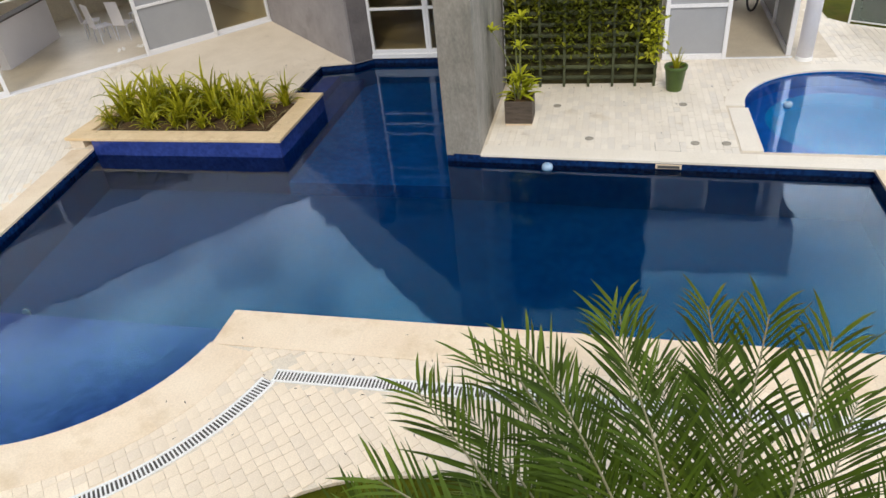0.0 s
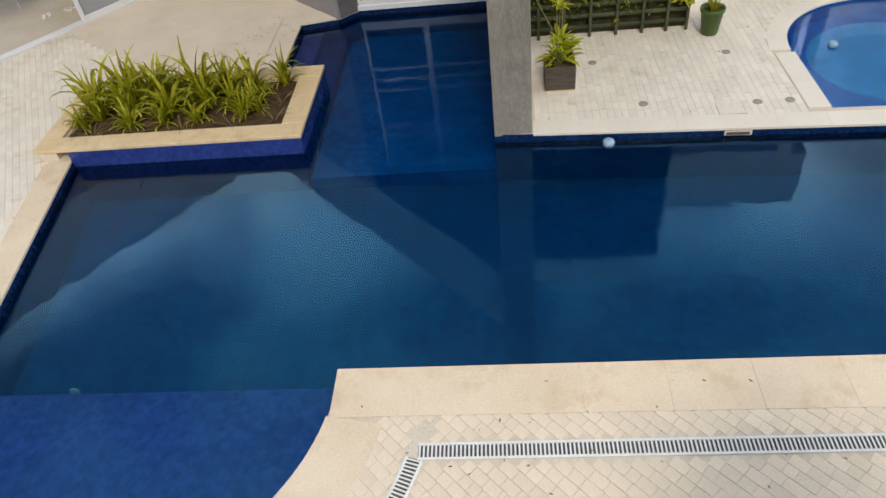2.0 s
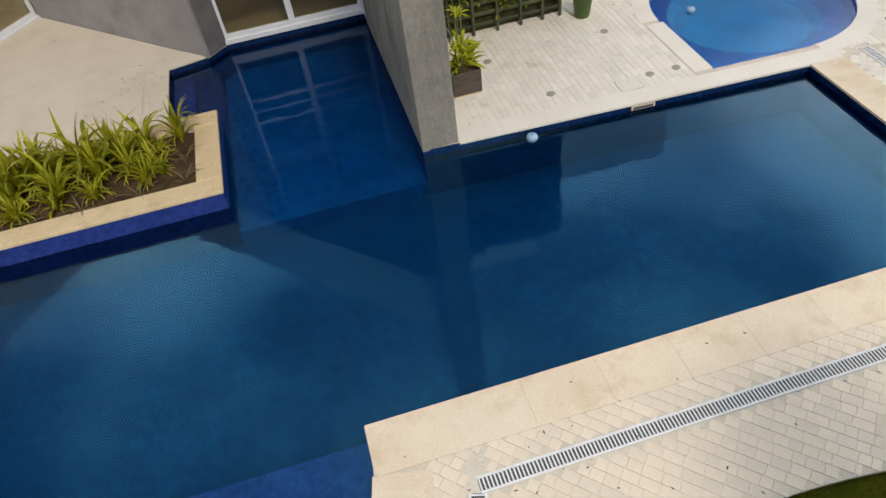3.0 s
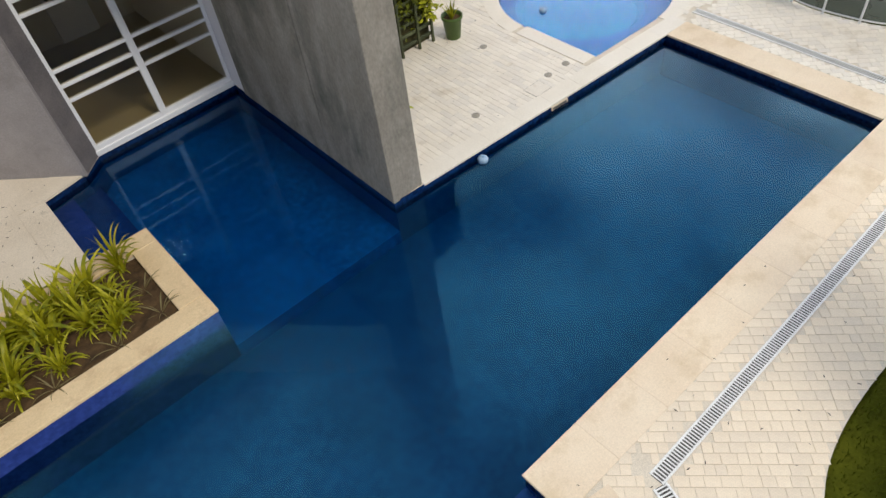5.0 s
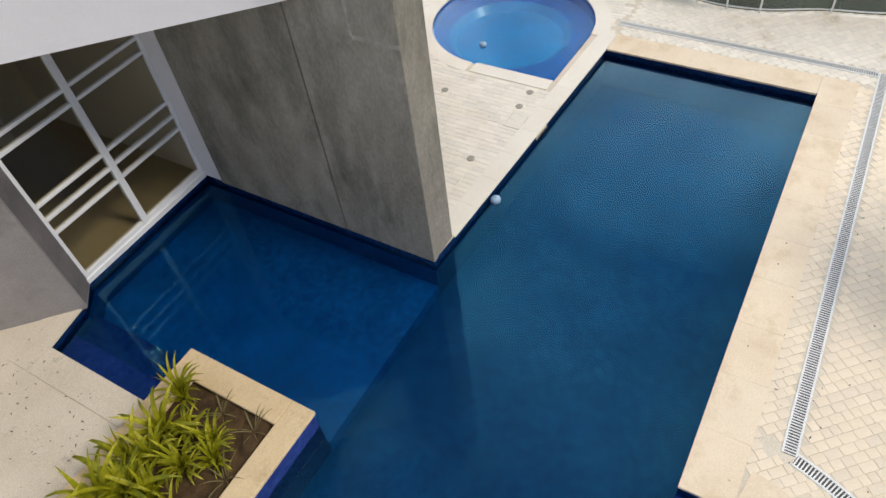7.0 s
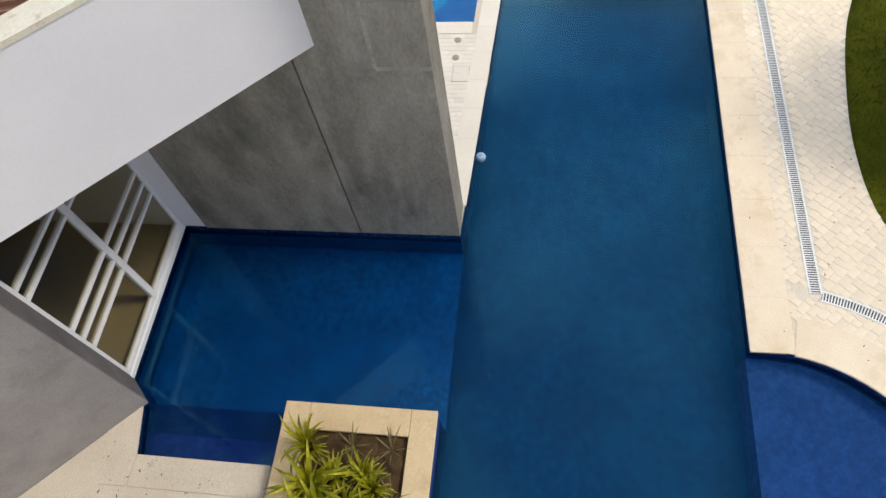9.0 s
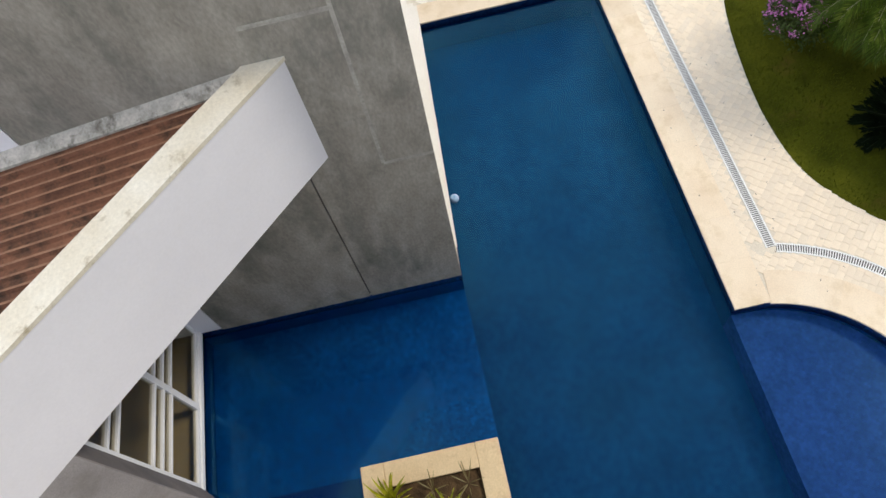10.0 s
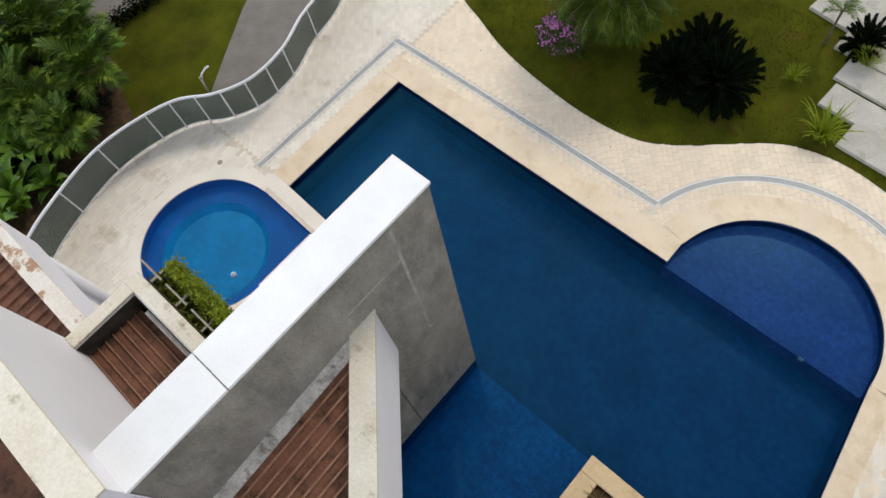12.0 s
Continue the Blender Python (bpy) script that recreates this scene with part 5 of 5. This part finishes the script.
for i, (x, y, s) in enumerate(((12.9, 5.3, 1.2), (11.6, 5.4, 1.0), (14.3, 4.9, 1.3), (13.3, 6.3, 1.2), (12.1, 6.6, 1.1), (15.4, 3.7, 1.2), (14.9, 6.2, 1.3), (11.2, 6.5, 0.9), (16.4, 5.2, 1.4), (10.5, 6.9, 0.9), (11.7, 3.6, 0.75), (12.9, 3.3, 1.15), (14.2, 3.8, 1.0), (11.7, 4.6, 0.8))):
    copy_thing((b0, b1)[i % 2], pose(x, y, -0.05, 0, 0, i * 67) @ Matrix.Diagonal((s, s, s, 1)))
tagged(scatter_leaves(15000, 71, lambda r: (r.uniform(12.4, 20), r.uniform(1.0, 10), abs(r.gauss(0, 0.22))), 0.17).part("undergrowth", UNDERLEAF), "undergrowth between the palms, coloured dark for the shaded gaps", "plants", kind="stuff")
low_hedge = thing("low_hedge", "dark clipped hedge along the garden lawn", "hedge")
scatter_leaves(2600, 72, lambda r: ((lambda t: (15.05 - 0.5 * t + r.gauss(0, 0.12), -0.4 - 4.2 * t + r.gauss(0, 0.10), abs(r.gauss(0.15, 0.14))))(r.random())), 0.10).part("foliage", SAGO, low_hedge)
tap = thing("garden_tap", "white bent standpipe on the garden lawn", "tap")
Mesh().tube([(10.72, -1.02, -0.05), (10.72, -1.04, 0.40), (10.70, -1.12, 0.60), (10.64, -1.28, 0.74), (10.60, -1.38, 0.76)], 0.03, 8).part("pipe", GRATE, tap, smooth=True)
Mesh().lathe([(0.05, 0.0), (0.05, 0.03), (0.01, 0.035)], 10, pose(10.72, -1.05, 0.5)).part("handle", METAL, tap)

# grass blades over the nearer lawn
rnd = random.Random(90)
blades = Mesh()
while len(blades.f) < 26000:
    x, y = rnd.uniform(-4.5, 9.5), rnd.uniform(-12.5, -6.4)
    if inside(x, y, DECK) or (x < -1.2 and y < -9.3 and rnd.random() < 0.8):
        continue
    h, a, w = rnd.uniform(0.03, 0.075), rnd.uniform(0, 6.28), 0.007
    dx, dy = math.cos(a), math.sin(a)
    blades.add([(x - dy * w, y + dx * w, -0.05), (x + dy * w, y - dx * w, -0.05), (x + dx * h * 0.6, y + dy * h * 0.6, -0.05 + h)], [(0, 1, 2)])
tagged(blades.part("grass", BLADE), "short mown grass blades", "grass", kind="stuff")

# dry leaves and twigs lying about
litter = Mesh()
for k in range(170):
    x, y = rnd.choice(((rnd.gauss(-4.9, 0.5), rnd.gauss(3.0, 0.5)), (rnd.uniform(0.8, 5), rnd.uniform(0.2, 3.2)), (rnd.uniform(-2, 7), rnd.uniform(-6.6, -4.7)), (rnd.gauss(-4.6, 0.5), rnd.gauss(4.3, 0.5))))
    if inside(x, y, POOL) or not inside(x, y, DECK):
        continue
    q = Matrix.Translation((x, y, 0.008)) @ Euler((rnd.uniform(-0.3, 0.3), rnd.uniform(-0.3, 0.3), rnd.uniform(0, 6.28))).to_matrix().to_4x4()
    s = rnd.uniform(0.012, 0.035)
    litter.add([(-s, 0, 0), (0, -s * 0.3, 0.003), (s, 0, 0.002), (0, s * 0.3, 0.003)], [(0, 1, 2, 3)], q)
tagged(litter.part("fallen_leaves", DARK_WOOD), "few small dry leaves on the paving", "leaves", kind="stuff")

# ---- coping stones and pavers ----

def coping_run(a, b, width, piece, top=0.004, stone=COPING):
    """Stones along the edge a to b, reaching outwards to the right of that way."""
    a, b = Vector(a), Vector(b)
    d = (b - a).normalized()
    ang = math.atan2(d.y, d.x)
    total_, s_ = (b - a).length, 0.0
    k = max(1, round(total_ / piece))
    for i in range(k):
        p = a + d * (total_ * i / k)
        m = Mesh().cbox((0.0008, -width, -0.035), (total_ / k - 0.0005, 0.016, top), 0.0012, Matrix.Translation((p.x, p.y, 0)) @ Matrix.Rotation(ang, 4, "Z"))
        m.part("coping_stone", stone, pavement)


def coping_arc(cx, cy, r, a0, a1, width, k, top=0.004, stone=COPING):
    for i in range(k):
        x0, x1 = a0 + (a1 - a0) * i / k + 0.02, a0 + (a1 - a0) * (i + 1) / k - 0.02
        ins, outs = arc(cx, cy, r - 0.016, x0, x1, 5), arc(cx, cy, r + width, x0, x1, 5)
        Mesh().prism(ins + outs[::-1], -0.035 - (0.004 - top), top).part("coping_stone", stone, pavement)


coping_run((-1.84, -4.5), (7.20, -4.5), 0.62, 0.92)
coping_run((6.605, -4.47), (6.605, -0.38), 0.60, 0.75)
coping_run((7.20, -0.383), (0.60, -0.032), 0.36, 0.75, 0.004, COPING_PALE)
coping_arc(-4.15, -4.7, 2.33, -10, -180, 0.62, 13)
coping_run((-7.16, -0.01), (-6.48, -4.69), 0.45, 0.9)
coping_arc(6.95, 1.97, 1.85, -88, 178, 0.32, 18, 0.0032, COPING_PALE)
coping_run((5.14, 1.95), (5.14, 0.21), 0.32, 0.6, 0.0036, COPING_PALE)
coping_run((-4.06, 4.53), (-4.06, 2.42), 0.45, 0.7, 0.0045, PLAIN_STONE)
Mesh().prism([(-4.06, 4.542), (-3.27, 4.70), (-2.88, 5.0), slant(5.3, 0.0), (-4.51, 5.0), (-4.51, 4.542)], -0.035, 0.0035).part("coping_stone", PLAIN_STONE, pavement)
PLAIN = [(-4.52, 2.33), (-4.52, 4.99), slant(5.32, -0.01), slant(9.95, -0.01), wing(0.4, -0.06), wing(4.2, -0.06), (-7.4, 3.4), (-7.4, 2.33)]
filled([PLAIN], 0.0028).part("plain_slab", PLAIN_STONE, pavement, "smooth worn plain paving")


def clear_of_stone(x, y):
    if not inside(x, y, DECK):
        return False
    edge = -0.053 * x
    if -5.04 < y < edge + 0.30 and -1.3 < x < 7.13:
        return False
    if -4.8 < y < 0.0 and -6.4 < x < 7.13:
        return False
    if math.hypot(x + 4.15, y + 4.7) < 2.88 and y < -4.6:
        return False
    if -5.0 < y < 0.03 and -7.16 - 0.38 - 0.145 * y < x < 0:
        return False
    if math.hypot(x - 6.95, y - 1.97) < 2.10 or (4.86 < x < 6.95 and edge < y < 2.0):
        return False
    for (x0, y0), (x1, y1) in (runs[0], runs[1]):
        t = max(0.0, min(1.0, ((x - x0) * (x1 - x0) + (y - y0) * (y1 - y0)) / ((x1 - x0) ** 2 + (y1 - y0) ** 2)))
        if math.hypot(x - x0 - t * (x1 - x0), y - y0 - t * (y1 - y0)) < 0.088:
            return False
    if abs(math.hypot(x + 4.15, y + 4.7) - ARC_R) < 0.086 and y < -5.2:
        return False
    if y > 0 and -0.02 < x < 0.60:
        return False
    if -7.72 < x < -3.0 and 0.0 < y < 2.30:
        return False
    return True


def pave(angle, width, shortest, longest, rule, box_, material, seed, as_parts=0, near=None):
    """Rows of stones of one width and mixed lengths, cut where the paving ends."""
    rnd = random.Random(seed)
    ca, sa = math.cos(radians(angle)), math.sin(radians(angle))
    corners = [(x * ca + y * sa, -x * sa + y * ca) for x in box_[0::2] for y in box_[1::2]]
    u0, u1 = min(c[0] for c in corners), max(c[0] for c in corners)
    v0, v1 = min(c[1] for c in corners), max(c[1] for c in corners)
    rest, made, step = Mesh(), 0, 0.03
    rot = Matrix.Rotation(radians(angle), 4, "Z")
    v = v0
    while v < v1:
        u, on = u0 + rnd.uniform(0, longest), None
        while u < u1:
            ok = all(rule(uu * ca - vv * sa, uu * sa + vv * ca) for uu, vv in ((u, v), (u, v + width)))
            if ok and on is None:
                on, goal = u, rnd.uniform(shortest, longest)
            if on is not None and (not ok or u - on >= goal):
                if u - on > 0.05:
                    dz = rnd.uniform(-0.0015, 0.0015)
                    cx, cy = (on + u) / 2, v + width / 2
                    wx, wy = cx * ca - cy * sa, cx * sa + cy * ca
                    hx, hy = (u - on) / 2 - rnd.uniform(0.0005, 0.0020), width / 2 - rnd.uniform(0.0005, 0.0018)
                    tilt = Matrix.Translation((wx, wy, dz)) @ rot @ Euler((rnd.uniform(-0.006, 0.006), rnd.uniform(-0.006, 0.006), rnd.uniform(-0.01, 0.01))).to_matrix().to_4x4()
                    one = [(-hx, -hy, -0.012), (hx, -hy, -0.012), (hx, hy, -0.012), (-hx, hy, -0.012), (-hx + 0.0013, -hy + 0.0013, 0.0), (hx - 0.0013, -hy + 0.0013, 0.0), (hx - 0.0013, hy - 0.0013, 0.0), (-hx + 0.0013, hy - 0.0013, 0.0)]
                    fs = [(4, 5, 6, 7), (0, 1, 5, 4), (1, 2, 6, 5), (2, 3, 7, 6), (3, 0, 4, 7)]
                    if made < as_parts and near[0] < wx < near[2] and near[1] < wy < near[3]:
                        ob = Mesh().add(one, fs).part("paver", material, pavement)
                        ob.matrix_basis = tilt
                        made += 1
                    else:
                        rest.add(one, fs, tilt)
                on = None
                if ok:
                    on, goal = u, rnd.uniform(shortest, longest)
            u += step
        v += width
    tagged(rest.part("pavers", material, pavement), kind="stuff")


pave(-45, 0.130, 0.10, 0.21, lambda x, y: y < 0.02 - 0.053 * max(0, x) and -7.6 < x < 7.15 and clear_of_stone(x, y), (-7.6, -9.2, 7.4, 0.02), PAVER, 201, 290, (-2.4, -7.2, 2.6, -5.0))
pave(-45, 0.130, 0.10, 0.21, lambda x, y: y < -0.37 and x >= 7.15 and clear_of_stone(x, y), (7.1, -11, 12, 0.02), PAVER_PALE, 204)
pave(90, 0.115, 0.16, 0.30, lambda x, y: y >= -0.37 and x > 0.6 and clear_of_stone(x, y) and not (x < 3.7 and y > 3.27) and not (x < 7.1 and y > 4.5), (0.5, -0.4, 11, 8), PAVER_PALE, 202)
pave(118, 0.115, 0.16, 0.30, lambda x, y: -14 < x < -7.0 and clear_of_stone(x, y) and not inside(x, y, PLAIN) and (x + 7.06) * 0.788 - (y - 8.46) * 0.615 > 0.07 and (y > -4 or x < -7.62), (-14, -7.8, -7.0, 8), PAVER_PALE, 203)
